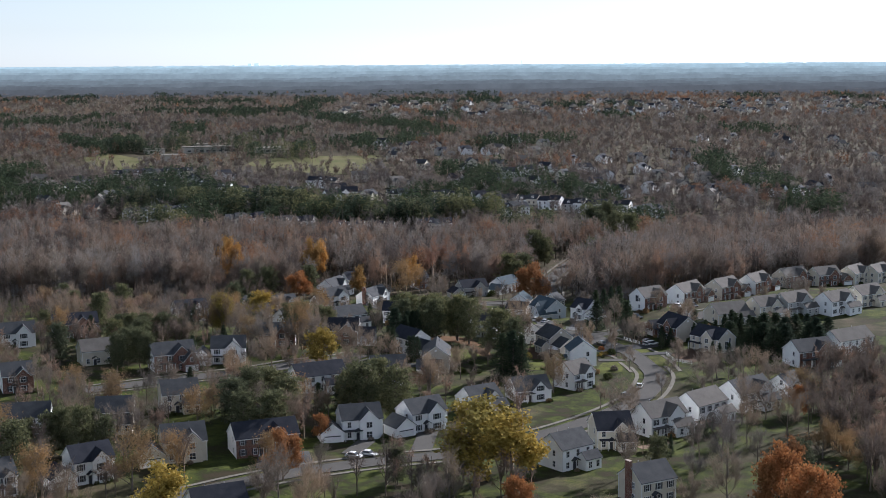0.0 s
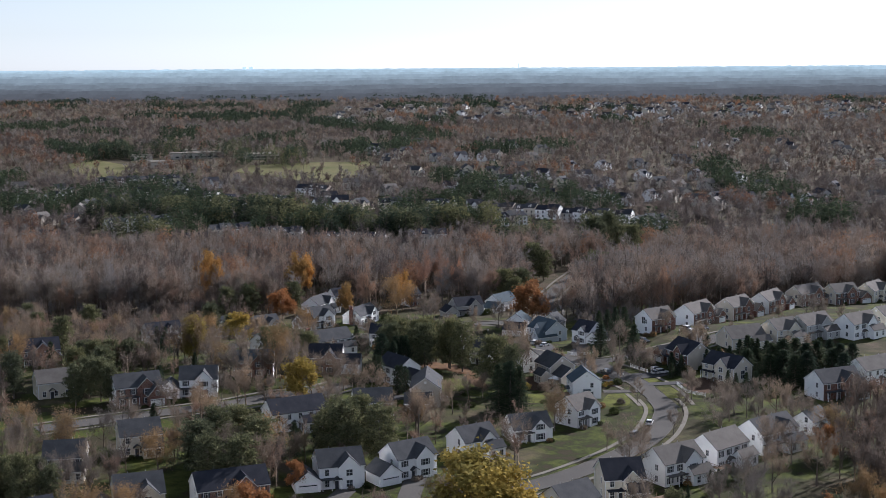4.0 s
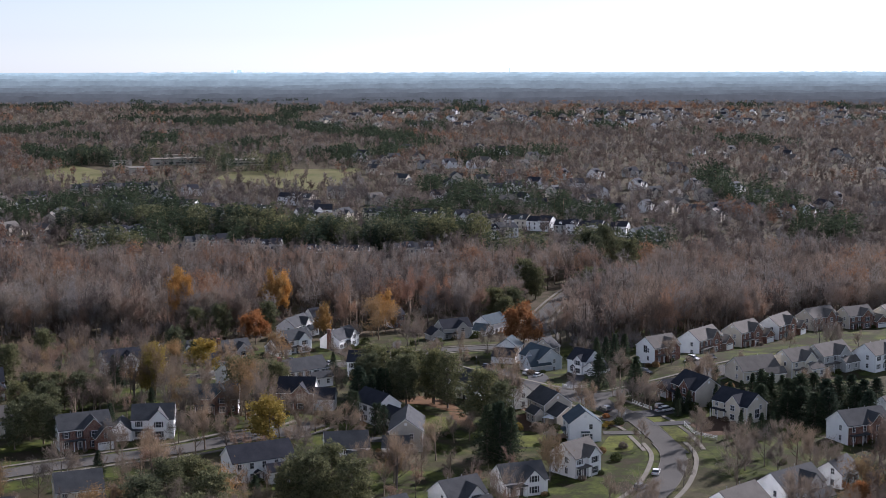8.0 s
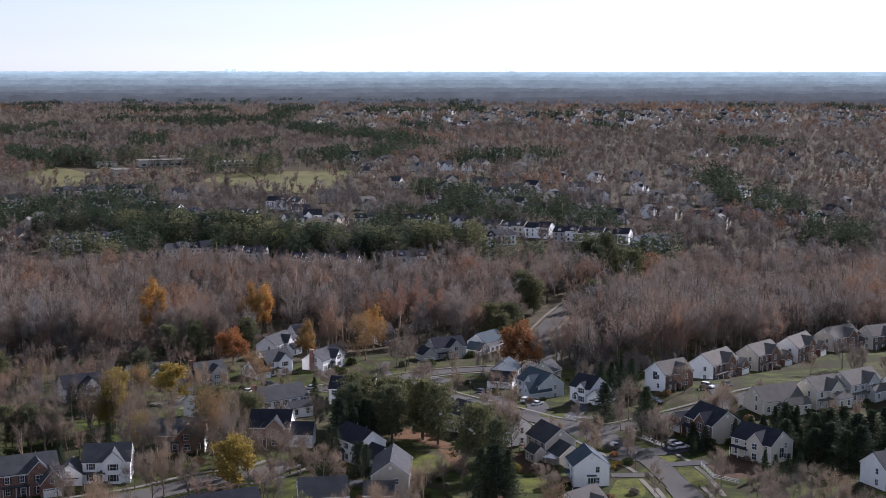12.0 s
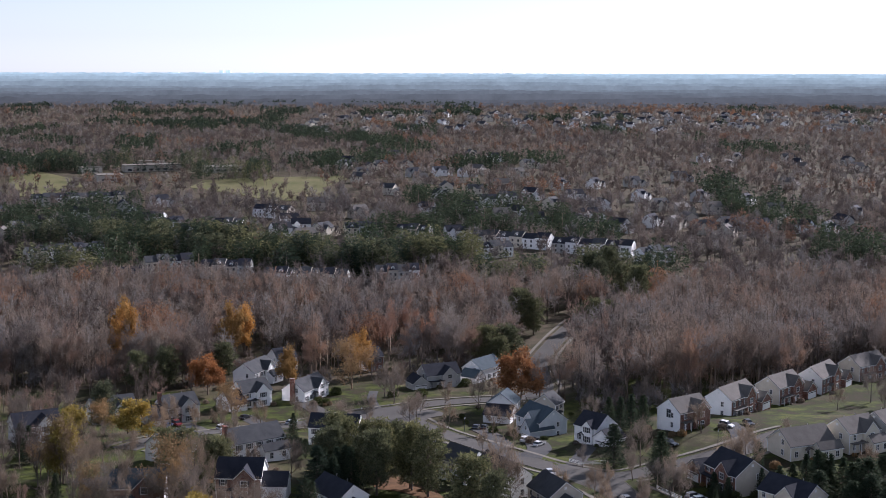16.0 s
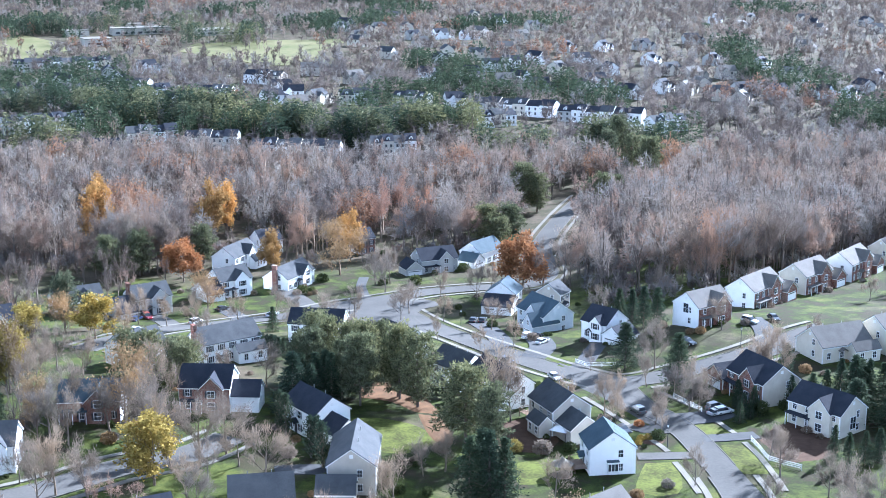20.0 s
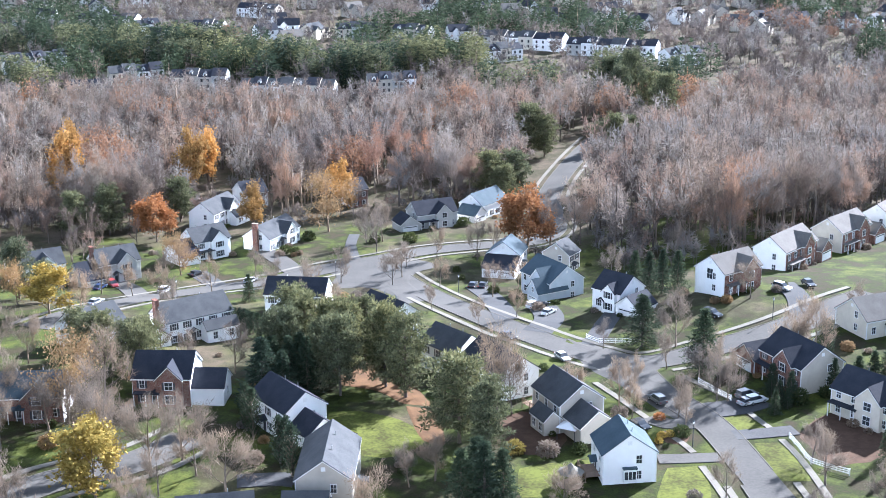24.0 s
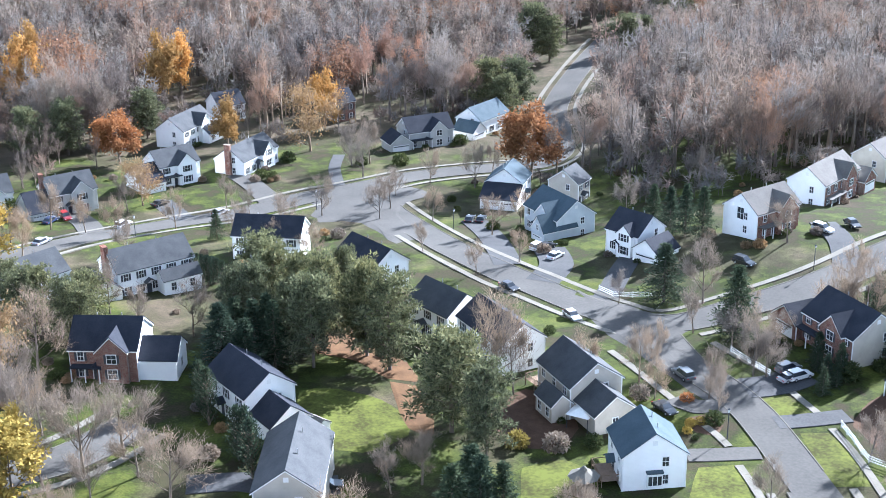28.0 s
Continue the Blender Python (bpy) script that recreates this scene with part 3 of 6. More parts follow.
house(-32.3, 393.4, -3, 11.0, 10.0, 9.2, 'gBW', 'brick', 'dark')
house(-12.3, 381.4, -54, 12.3, 8.5, 9.0, 'W', 'white', 'dark')
house(-4.7, 360.4, -91, 15.8, 9.0, 9.2, 'bw', 'beige', 'grey')
house(-34.3, 334.5, 28, 16.3, 9.0, 8.8, 'x', 'white', 'dark')
house(-34.9, 427.7, 36, 15.7, 9.0, 8.8, 'xcv', 'white', 'grey')
house(-17.3, 443.4, -8, 14.2, 8.5, 8.8, '', 'white', 'dark')
house(0.3, 428.9, -51, 12.2, 8.5, 8.8, '', 'white', 'dark')
house(12.0, 406.8, -51, 10.9, 8.5, 8.8, '', 'white', 'grey')
house(19.3, 396.7, -62, 14.3, 8.5, 8.8, '', 'white', 'dark')
house(28.7, 383.4, -66, 10.4, 9.0, 8.8, 'Wx', 'beige', 'grey')
house(34.6, 364.9, -83, 8.1, 9.0, 8.8, 'b', 'white', 'teal')
house(66.3, 396.4, -66, 12.7, 10.0, 8.8, 'gEv', 'brick', 'dark')
house(73.9, 382.6, -52, 13.0, 9.0, 8.5, 'ga', 'cream', 'dark')
house(-77.9, 477.6, 31, 14.0, 9.0, 8.2, 'gp', 'white', 'grey')
house(-61.0, 478.6, 34, 11.2, 9.0, 8.8, 'gVc', 'grey', 'grey')
house(-44.3, 496.4, 38, 11.0, 9.0, 8.8, 'gV', 'white', 'grey')
house(-30.3, 506.1, 64, 16.0, 9.0, 7.5, 'gc', 'white', 'grey')
house(-47.6, 530.0, 68, 16.0, 9.0, 8.8, 'gx', 'white', 'grey')
house(-41.9, 552.8, 34, 8.5, 9.0, 8.5, '', 'white', 'dark')
house(-13.9, 551.6, 33, 6.0, 8.0, 9.0, 'n', 'brick', 'dark')
house(7.2, 526.1, 24, 13.3, 9.0, 8.2, 'gv', 'grey', 'dark')
house(20.5, 538.9, 53, 13.7, 9.0, 8.0, 'v', 'white', 'teal')
house(24.1, 481.9, 73, 8.4, 9.0, 8.8, 'F', 'white', 'teal')
house(32.1, 457.8, -60, 12.6, 10.0, 9.2, 'gG', 'blue', 'teal')
house(43.2, 440.3, -45, 8.0, 9.0, 8.2, 'gw', 'white', 'dark')
house(35.7, 479.7, 58, 6.0, 8.0, 8.5, '', 'beige', 'grey')
house(63.7, 440.5, 36, 12.3, 9.0, 8.8, 'gA', 'brick', 'tan')
house(79.6, 462.1, 49, 16.5, 9.0, 9.2, 'gw', 'brick', 'tan')
house(96.0, 479.8, 45, 14.8, 9.0, 9.2, 'gwC', 'brick', 'tan')
house(110.2, 493.3, 51, 16.0, 9.0, 9.0, 'gw', 'brick', 'tan')
house(127.5, 510.4, 37, 15.9, 9.0, 9.0, 'gwC', 'brick', 'tan')
house(140.9, 513.3, 25, 13.1, 9.0, 9.0, 'gwC', 'brick', 'tan')
house(153.8, 519.5, 50, 15.0, 9.0, 9.0, 'g', 'cream', 'tan')
house(164.0, 523.7, 48, 15.0, 9.0, 9.0, 'g', 'cream', 'tan')
house(85.1, 418.1, 23, 14.6, 10.0, 7.5, 'x', 'cream', 'tan')
house(97.3, 422.3, 31, 11.7, 9.0, 8.8, 'gx', 'cream', 'tan')
house(107.6, 428.2, 36, 14.7, 9.0, 8.8, 'gx', 'grey', 'tan')
house(121.5, 429.1, 36, 14.5, 9.0, 8.8, 'gx', 'white', 'tan')
house(135.0, 442.6, 36, 14.5, 9.0, 8.8, 'gx', 'cream', 'tan')
house(-74.7, 353.2, 26, 13.8, 9.0, 9.0, 'gBG', 'brick', 'grey')
house(-60.9, 361.4, 7, 11.2, 9.0, 8.8, 'gv', 'white', 'grey')
house(-50.6, 384.4, 4, 12.7, 9.0, 8.0, 'gB', 'brick', 'teal')
house(-17.2, 346.1, 9, 11.2, 9.0, 8.5, 'x', 'white', 'grey')
house(-64.2, 309.9, 21, 10.5, 9.0, 8.8, 'x', 'cream', 'grey')
house(5.9, 313.9, 34, 10.5, 9.0, 8.0, 'gx', 'white', 'grey')
house(18.2, 326.6, 20, 11.3, 9.0, 7.0, 'g', 'white', 'grey')
house(30.5, 339.0, 42, 9.5, 9.0, 8.5, 'gb', 'white', 'tan')
house(-72.5, 261.3, 34, 10.1, 9.0, 9.0, 'gv', 'white', 'dark')
house(-56.4, 274.6, 19, 10.9, 10.0, 9.0, 'gv', 'cream', 'grey')
house(-40.3, 279.3, 23, 16.8, 9.0, 8.5, 'gB', 'brick', 'dark')
house(-21.0, 293.2, 16, 11.1, 9.0, 9.0, 'gv', 'white', 'grey')
house(-7.4, 299.5, 34, 11.3, 9.0, 8.8, 'gv', 'white', 'grey')
house(-75.3, 294.7, 9, 9.9, 9.0, 8.8, 'x', 'cream', 'grey')
house(-93.8, 291.0, 12, 12.4, 9.0, 8.5, '', 'white', 'grey')
house(-42.6, 235.2, 26, 12.1, 9.0, 8.5, '', 'white', 'dark')
house(22.7, 269.9, 38, 10.4, 9.0, 9.0, 'x', 'white', 'grey')
house(33.6, 285.2, 9, 9.7, 10.0, 9.0, 'gx', 'cream', 'dark')
house(45.4, 295.1, 33, 12.9, 9.0, 9.0, 'gx', 'white', 'tan')
house(56.6, 305.7, 42, 13.0, 9.0, 9.0, 'x', 'white', 'tan')
house(69.3, 317.2, 37, 14.4, 9.0, 9.0, 'gx', 'white', 'grey')
house(82.2, 330.8, 48, 9.4, 7.0, 6.5, '', 'white', 'grey')
house(36.1, 247.5, 29, 9.8, 9.0, 9.0, 'c', 'cream', 'grey')
house(96.6, 364.0, 24, 15.0, 9.0, 8.8, 'gGB', 'brick', 'grey')
house(111.0, 378.4, 32, 17.1, 9.0, 8.8, '', 'white', 'tan')
house(-86.4, 439.0, 30, 13.0, 9.0, 8.5, 'gp', 'white', 'dark')
house(-112.7, 397.8, 22, 15.9, 9.0, 8.8, 'gBG', 'brick', 'dark')
house(-125.3, 383.9, 21, 11.6, 9.0, 8.5, 'g', 'white', 'grey')
house(-96.9, 360.6, 27, 10.4, 9.0, 8.2, '', 'cream', 'tan')
house(-108.4, 329.6, 24, 9.2, 9.0, 8.8, 'gB', 'brick', 'grey')
house(-87.5, 252.6, 37, 6.0, 9.0, 8.5, 'g', 'white', 'grey')
house(-50.7, 419.2, 48, 11.6, 9.0, 8.3, '', 'white', 'grey')


# ---- trees ----
def fast_mesh(name, verts, tris, mats, index=None):
    """A mesh out of arrays."""
    me = bpy.data.meshes.new(name)
    n = len(tris)
    me.vertices.add(len(verts))
    me.vertices.foreach_set("co", np.ascontiguousarray(verts, dtype=np.float32).ravel())
    me.loops.add(n * 3)
    me.loops.foreach_set("vertex_index", np.ascontiguousarray(tris, dtype=np.int32).ravel())
    me.polygons.add(n)
    me.polygons.foreach_set("loop_start", np.arange(0, n * 3, 3, dtype=np.int32))
    me.polygons.foreach_set("loop_total", np.full(n, 3, dtype=np.int32))
    for m in mats:
        me.materials.append(m)
    if index is not None:
        me.polygons.foreach_set("material_index", np.ascontiguousarray(index, dtype=np.int32))
    me.update()
    me.validate()
    return me


def unit(v):
    return v / max(np.linalg.norm(v), 1e-9)


def tubes(segs, sides):
    """Tapered prisms along segments (p0, p1, r0, r1)."""
    vs, fs = [], []
    for p0, p1, r0, r1 in segs:
        d = unit(p1 - p0)
        a = unit(np.cross(d, (0.31, 0.87, 0.38)))
        b = np.cross(d, a)
        k = len(vs)
        for p, r in ((p0, r0), (p1, r1)):
            for i in range(sides):
                w = 2 * math.pi * i / sides
                vs.append(p + r * (math.cos(w) * a + math.sin(w) * b))
        for i in range(sides):
            j = (i + 1) % sides
            fs += [(k + i, k + j, k + sides + j), (k + i, k + sides + j, k + sides + i)]
    return np.array(vs).reshape(-1, 3), np.array(fs, dtype=int).reshape(-1, 3)


def slivers(base, way, length, width, rng):
    """Thin triangles from base along way: twigs, or leaves where they are short and broad."""
    n = len(base)
    side = np.cross(way, rng.normal(size=(n, 3)))
    side /= np.linalg.norm(side, axis=1)[:, None] + 1e-9
    v = np.empty((n, 3, 3))
    v[:, 0], v[:, 1], v[:, 2] = base - side * width[:, None] / 2, base + side * width[:, None] / 2, base + way * length[:, None]
    return v.reshape(-1, 3), np.arange(n * 3).reshape(-1, 3)


def joined(chunks):
    vs, fs, k = [], [], 0
    for v, f in chunks:
        if len(v):
            vs.append(v)
            fs.append(f + k)
            k += len(v)
    return np.concatenate(vs), np.concatenate(fs)


def skeleton_of(rng, h, spread, clear, limbs, depth, lift=0.9):
    """Trunk and limbs of a broadleaf tree: segments by order, and the ends that bear twigs."""
    orders = [[] for _ in range(depth + 1)]
    ends = []
    r = h * 0.017
    p, bend = np.zeros(3), rng.normal(size=2) * 0.03

    def grow(p, way, length, rad, order):
        q = p
        for k in range(3):
            way = unit(way + rng.normal(size=3) * 0.12 + np.array((0, 0, 0.16)))
            n = q + way * length / 3
            orders[order].append((q, n, rad * (1 - 0.22 * k), rad * (1 - 0.22 * (k + 1))))
            q = n
            if order == depth:
                ends.append((q, way, length))
            elif k:
                for _ in range(2):
                    side = unit(way + rng.normal(size=3) * 0.55 + np.array((0, 0, 0.16)))
                    grow(q, side, length * rng.uniform(0.5, 0.72), rad * 0.55, order + 1)
        ends.append((q, way, length * 0.6))
    steps = 6
    for k in range(steps):
        n = p + np.array((bend[0] + rng.normal() * 0.03, bend[1] + rng.normal() * 0.03, 1.0)) * h * 0.62 / steps
        f0, f1 = 1 - 0.8 * k / steps, 1 - 0.8 * (k + 1) / steps
        orders[0].append((p, n, r * f0 + 0.02, r * f1 + 0.02))
        if n[2] > h * clear:
            for _ in range(limbs):
                a = rng.uniform(0, 2 * math.pi)
                up = rng.uniform(0.45, 1.25) * lift
                grow(n, unit(np.array((math.cos(a), math.sin(a), up))), spread * rng.uniform(0.6, 0.95) * (1.12 - 0.35 * k / steps), r * f1 * 0.62, 1)
        p = n
    grow(p, np.array((0, 0, 1.0)), h * 0.3, r * 0.25, 1)
    return orders, ends


def broadleaf(seed, h, spread, clear=0.25, limbs=2, depth=2, twigs=900, tl=1.0, tw=0.045, leaves=0, leaf=0.3, loose=0.16):
    """Arrays of wood and of crown for a broadleaf tree h metres tall, bare or in leaf."""
    rng = np.random.default_rng(seed)
    orders, ends = skeleton_of(rng, h, spread, clear, limbs, depth)
    wood = [tubes(orders[0], 6)] + [tubes(o, 3) for o in orders[1:]]
    k = rng.integers(0, len(ends), twigs)
    e = np.array([q for q, _, _ in ends])[k]
    w = np.array([q for _, q, _ in ends])[k]
    base = e + rng.normal(size=(twigs, 3)) * 0.03 * h - w * rng.uniform(0, 1.4, (twigs, 1))
    way = w + rng.normal(size=(twigs, 3)) * 0.5 + np.array((0, 0, 0.25))
    way /= np.linalg.norm(way, axis=1)[:, None]
    crown = [slivers(base, way, rng.uniform(0.5, 1.3, twigs) * tl, rng.uniform(0.6, 1.4, twigs) * tw, rng)]
    if leaves:
        j = rng.integers(0, len(ends), leaves)
        lb = np.array([q for q, _, _ in ends])[j] + rng.normal(size=(leaves, 3)) * spread * loose
        lw = rng.normal(size=(leaves, 3))
        lw /= np.linalg.norm(lw, axis=1)[:, None]
        crown.append(slivers(lb, lw, rng.uniform(0.7, 1.3, leaves) * leaf, rng.uniform(0.7, 1.3, leaves) * leaf, rng))
    return joined(wood), joined(crown)


def conifer(seed, h, rad, kind="pine", tufts=2600, size=0.42):
    """A pine with rounded, tufted boughs over a bare stem, a dense pointed spruce, or a narrow column."""
    rng = np.random.default_rng(seed)
    wood = [(np.zeros(3), np.array((0, 0, h * 0.5)), h * 0.018, h * 0.012), (np.array((0, 0, h * 0.5)), np.array((0, 0, h * 0.95)), h * 0.012, 0.02)]
    boughs, base, way = [], [], []
    low = {"pine": 0.15, "spruce": 0.05, "column": 0.02}[kind]
    nb = {"pine": 76, "spruce": 90, "column": 60}[kind]
    for i in range(nb):
        f = (i + rng.uniform(0, 1)) / nb
        z = h * (low + (0.93 - low) * f)
        if kind == "pine":
            reach = rad * math.sqrt(max(0.03, 1 - ((f - 0.28) / 0.78) ** 2)) * rng.uniform(0.55, 1.12)
        elif kind == "spruce":
            reach = rad * (1 - f) ** 0.85 * rng.uniform(0.75, 1.1) + 0.15
        else:
            reach = rad * (0.9 if f < 0.6 else 0.9 * (1 - (f - 0.6) / 0.42)) * rng.uniform(0.8, 1.05) + 0.05
        a = i * 2.4 + rng.uniform(-0.4, 0.4)
        rise = {"pine": rng.uniform(0.0, 0.35) + 0.5 * f, "spruce": rng.uniform(-0.25, 0.1), "column": 1.6}[kind]
        d = np.array((math.cos(a), math.sin(a), rise))
        p0, p1 = np.array((0, 0, z)), np.array((0, 0, z)) + d * reach
        boughs.append((p0, p1, 0.05, 0.015))
        m = max(4, int(tufts / nb))
        if kind == "pine":
            # needles in rounded clumps along the outer bough
            nc = 4
            c = p0 + d * reach * rng.uniform(0.3, 1.0, (nc, 1)) + rng.normal(size=(nc, 3)) * np.array((0.45, 0.45, 0.18))
            j = rng.integers(0, nc, m)
            u = rng.normal(size=(m, 3))
            u /= np.linalg.norm(u, axis=1)[:, None]
            base.append(c[j] + u * np.array((0.72, 0.72, 0.42)) * rng.uniform(0.3, 1.0, (m, 1)))
            way.append(u + rng.normal(size=(m, 3)) * 0.35 + np.array((0, 0, 0.45)))
            continue
        t = rng.uniform(0.15, 1.05, m)
        q = p0 + d * reach * t[:, None]
        q = q + rng.normal(size=(m, 3)) * np.array((0.10, 0.10, 0.05)) * (reach + 1.2)
        base.append(q)
        way.append(unit(d) + rng.normal(size=(m, 3)) * 0.6 + np.array((0, 0, 0.25)))
    base, way = np.concatenate(base), np.concatenate(way)
    way /= np.linalg.norm(way, axis=1)[:, None]
    n = len(base)
    crown = slivers(base, way, rng.uniform(0.6, 1.4, n) * size, rng.uniform(0.5, 1.2, n) * size * (0.48 if kind == "pine" else 0.45), rng)
    return joined([tubes(wood, 6), tubes(boughs, 3)]), crown


def tree_proto(kind_name, arrays, bark, leaf):
    (wv, wf), (cv, cf) = arrays
    return (kind_name, fast_mesh("trunk", wv, wf, [bark]), fast_mesh("crown", cv, cf, [leaf]))


PROTO = {}
for i in range(4):
    PROTO["bare", i] = tree_proto("bare_tree", broadleaf(10 + i, 10, 4.2, 0.18, 2, 2, 2500, 1.0, 0.042), M["bark"], M["twigs"])
    PROTO["tall", i] = tree_proto("woodland_tree", broadleaf(20 + i, 18, 4.8, 0.30, 2, 2, 1700, 1.2, 0.085), M["bark"], M[("woodtwigs", "woodtwigs_grey", "woodtwigs_dark", "woodtwigs_red")[i]])
for i in range(2):
    PROTO["rust", i] = tree_proto("autumn_tree", broadleaf(30 + i, 12, 5.4, 0.05, 2, 2, 300, 1.0, 0.05, 6500, 0.44, 0.11), M["bark"], M["rust"])
    PROTO["orange", i] = tree_proto("autumn_tree", broadleaf(40 + i, 14, 5.4, 0.08, 2, 2, 300, 1.0, 0.05, 5200, 0.44, 0.11), M["bark"], M["orange"])
    PROTO["yellow", i] = tree_proto("autumn_tree", broadleaf(50 + i, 10, 4.3, 0.05, 2, 2, 400, 1.0, 0.05, 4200, 0.38, 0.11), M["bark"], M["yellow"])
    PROTO["tan", i] = tree_proto("autumn_tree", broadleaf(60 + i, 10, 4.5, 0.05, 2, 2, 1600, 1.0, 0.05, 1900, 0.26), M["bark"], M["tanleaf"])
    PROTO["faded", i] = tree_proto("autumn_tree", broadleaf(65 + i, 16, 4.4, 0.28, 2, 2, 1500, 1.3, 0.07, 1500, 0.3), M["bark"], M["faded"])
    PROTO["column", i] = tree_proto("arborvitae", conifer(90 + i, 7, 0.9, "column", 1500, 0.3), M["bark"], M["spruce"])
for i in range(3):
    PROTO["pine", i] = tree_proto("pine_tree", conifer(70 + i, 14, 4.3, "pine", 8000, 0.52), M["bark"], M["pine"])
    PROTO["spruce", i] = tree_proto("spruce_tree", conifer(80 + i, 10, 2.6, "spruce", 4600, 0.36), M["bark"], M["spruce"])
HEIGHT = {"bare": 10, "tall": 18, "rust": 12, "orange": 14, "yellow": 10, "tan": 10, "faded": 16, "pine": 14, "spruce": 10, "column": 7}
TREE_LABEL = {"bare": "leafless grey-brown deciduous tree beside the houses", "tall": "tall leafless grey-brown tree at the edge of the wood",
              "rust": "broad tree in russet-red autumn leaf", "orange": "tall tree in bright orange autumn leaf", "yellow": "small tree in yellow autumn leaf",
              "faded": "thin-leaved reddish-brown oak in the wood", "tan": "thin-crowned tree with a few yellowed leaves", "pine": "green pine with open layered boughs", "spruce": "dense dark green spruce", "column": "narrow dark green arborvitae column"}
HOUSE_SPOTS = [(o.matrix_world.translation.x, o.matrix_world.translation.y) for o in scene.objects if o.name.split(".")[0] == "house"]
ROAD_SPOTS = [(v.co.x, v.co.y) for o in scene.objects if o.name.split(".")[0] == "road" for v in o.data.vertices]
road_grid = {(int(x // 4), int(y // 4)) for x, y in ROAD_SPOTS}
tree_rng = random.Random(5)
planted = 0


def tree(kind, x, y, h, wide=1.0):
    """One tree with its trunk and crown."""
    global planted
    planted += 1
    n = max(k[1] for k in PROTO if k[0] == kind) + 1
    name, trunk, crown = PROTO[kind, planted % n]
    ob = new(name)
    s = h / HEIGHT[kind]
    ob.matrix_world = pose(x, y, ground_z(x, y) - 0.15, 0, 0, tree_rng.uniform(0, 360)) @ Matrix.Diagonal((s * wide, s * wide, s, 1))
    tagged(ob, TREE_LABEL[kind], "tree", "trees of the estate" if kind != "tall" else "trees along the wood")
    for nm, me in (("trunk", trunk), ("crown", crown)):
        c = new(nm, me)
        c.parent = ob
    return ob


def free(x, y, house_gap=7.5, road=True):
    if any((x - a) ** 2 + (y - b) ** 2 < house_gap ** 2 for a, b in HOUSE_SPOTS):
        return False
    if road:
        i, j = int(x // 4), int(y // 4)
        return not any((i + a, j + b) in road_grid for a in (-1, 0, 1) for b in (-1, 0, 1))
    return True


tree('spruce', 44.3, 416.0, 10.1, 1.46)
tree('bare', -13.2, 537.3, 9.5, 1.06)
tree('bare', -4.3, 507.8, 10.3, 0.87)
tree('spruce', -13.9, 389.1, 9.9, 1.14)
tree('spruce', -10.7, 393.1, 10.9, 0.93)
tree('spruce', 15.4, 347.0, 13.9, 1.01)
tree('spruce', 12.6, 346.1, 13.3, 1.02)
tree('spruce', 17.7, 348.1, 12.4, 0.90)
tree('spruce', 14.6, 351.6, 12.4, 1.15)
tree('pine', -14.5, 402.5, 12.5, 0.85)
tree('pine', -17.5, 404.5, 11.0, 0.85)
tree('pine', -12.5, 409.1, 12.9, 0.93)
tree('pine', -8.5, 403.4, 13.5, 0.73)
tree('pine', -5.1, 400.8, 13.9, 0.88)
tree('pine', -2.7, 410.3, 11.9, 0.72)
tree('pine', 1.2, 397.1, 14.4, 0.85)
tree('pine', 4.5, 392.4, 13.8, 1.08)
tree('pine', -14.8, 414.0, 13.2, 1.17)
tree('pine', -5.7, 393.5, 13.7, 0.97)
tree('pine', 0.8, 398.6, 12.6, 0.98)
tree('pine', -9.2, 397.3, 11.2, 0.77)
tree('pine', 12.6, 375.3, 13.8, 1.30)
tree('pine', 16.6, 369.5, 12.2, 0.95)
tree('column', -12.2, 369.0, 7.6, 1.17)
tree('column', -11.1, 368.2, 7.9, 1.18)
tree('column', -10.0, 364.6, 8.3, 1.20)
tree('column', -18.4, 380.4, 7.9, 0.91)
tree('column', -17.1, 377.7, 8.3, 1.19)
tree('pine', -46.3, 401.4, 10.1, 1.05)
tree('pine', -40.3, 401.5, 9.6, 0.92)
tree('pine', -37.6, 398.8, 9.9, 1.05)
tree('spruce', 51.7, 400.3, 11.8, 1.16)
tree('spruce', -17.0, 389.0, 12.2, 1.32)
tree('spruce', -16.5, 397.7, 9.4, 1.24)
tree('spruce', -13.5, 394.1, 10.6, 0.99)
tree('spruce', -12.0, 397.1, 10.1, 1.23)
tree('column', -27.9, 428.5, 5.6, 0.95)
tree('column', -27.4, 429.7, 5.1, 0.95)
tree('column', -26.4, 428.7, 5.3, 1.06)
tree('column', -25.4, 427.6, 5.6, 1.31)
tree('column', -24.8, 428.6, 5.0, 1.32)
tree('column', -24.1, 429.0, 4.6, 0.96)
tree('column', -22.9, 426.8, 5.1, 0.95)
tree('pine', -50.5, 409.4, 8.9, 1.09)
tree('pine', -44.6, 403.6, 10.3, 1.00)
tree('pine', -39.3, 409.1, 8.3, 1.27)
tree('spruce', 47.7, 450.8, 8.8, 1.04)
tree('spruce', 49.8, 446.2, 9.0, 1.00)
tree('spruce', 51.9, 443.4, 9.6, 0.93)
tree('spruce', 54.2, 440.0, 9.6, 0.98)
tree('spruce', 72.8, 388.1, 8.0, 1.03)
tree('spruce', 76.5, 392.4, 6.8, 1.10)
tree('spruce', 79.6, 394.4, 8.2, 0.96)
tree('spruce', 80.8, 390.4, 10.5, 1.03)
tree('spruce', 83.8, 391.8, 9.1, 0.85)
tree('spruce', 86.1, 391.2, 8.7, 1.05)
tree('spruce', 89.8, 393.5, 7.5, 1.07)
tree('spruce', 71.1, 368.0, 6.2, 0.78)
tree('spruce', 72.4, 364.8, 6.2, 0.91)
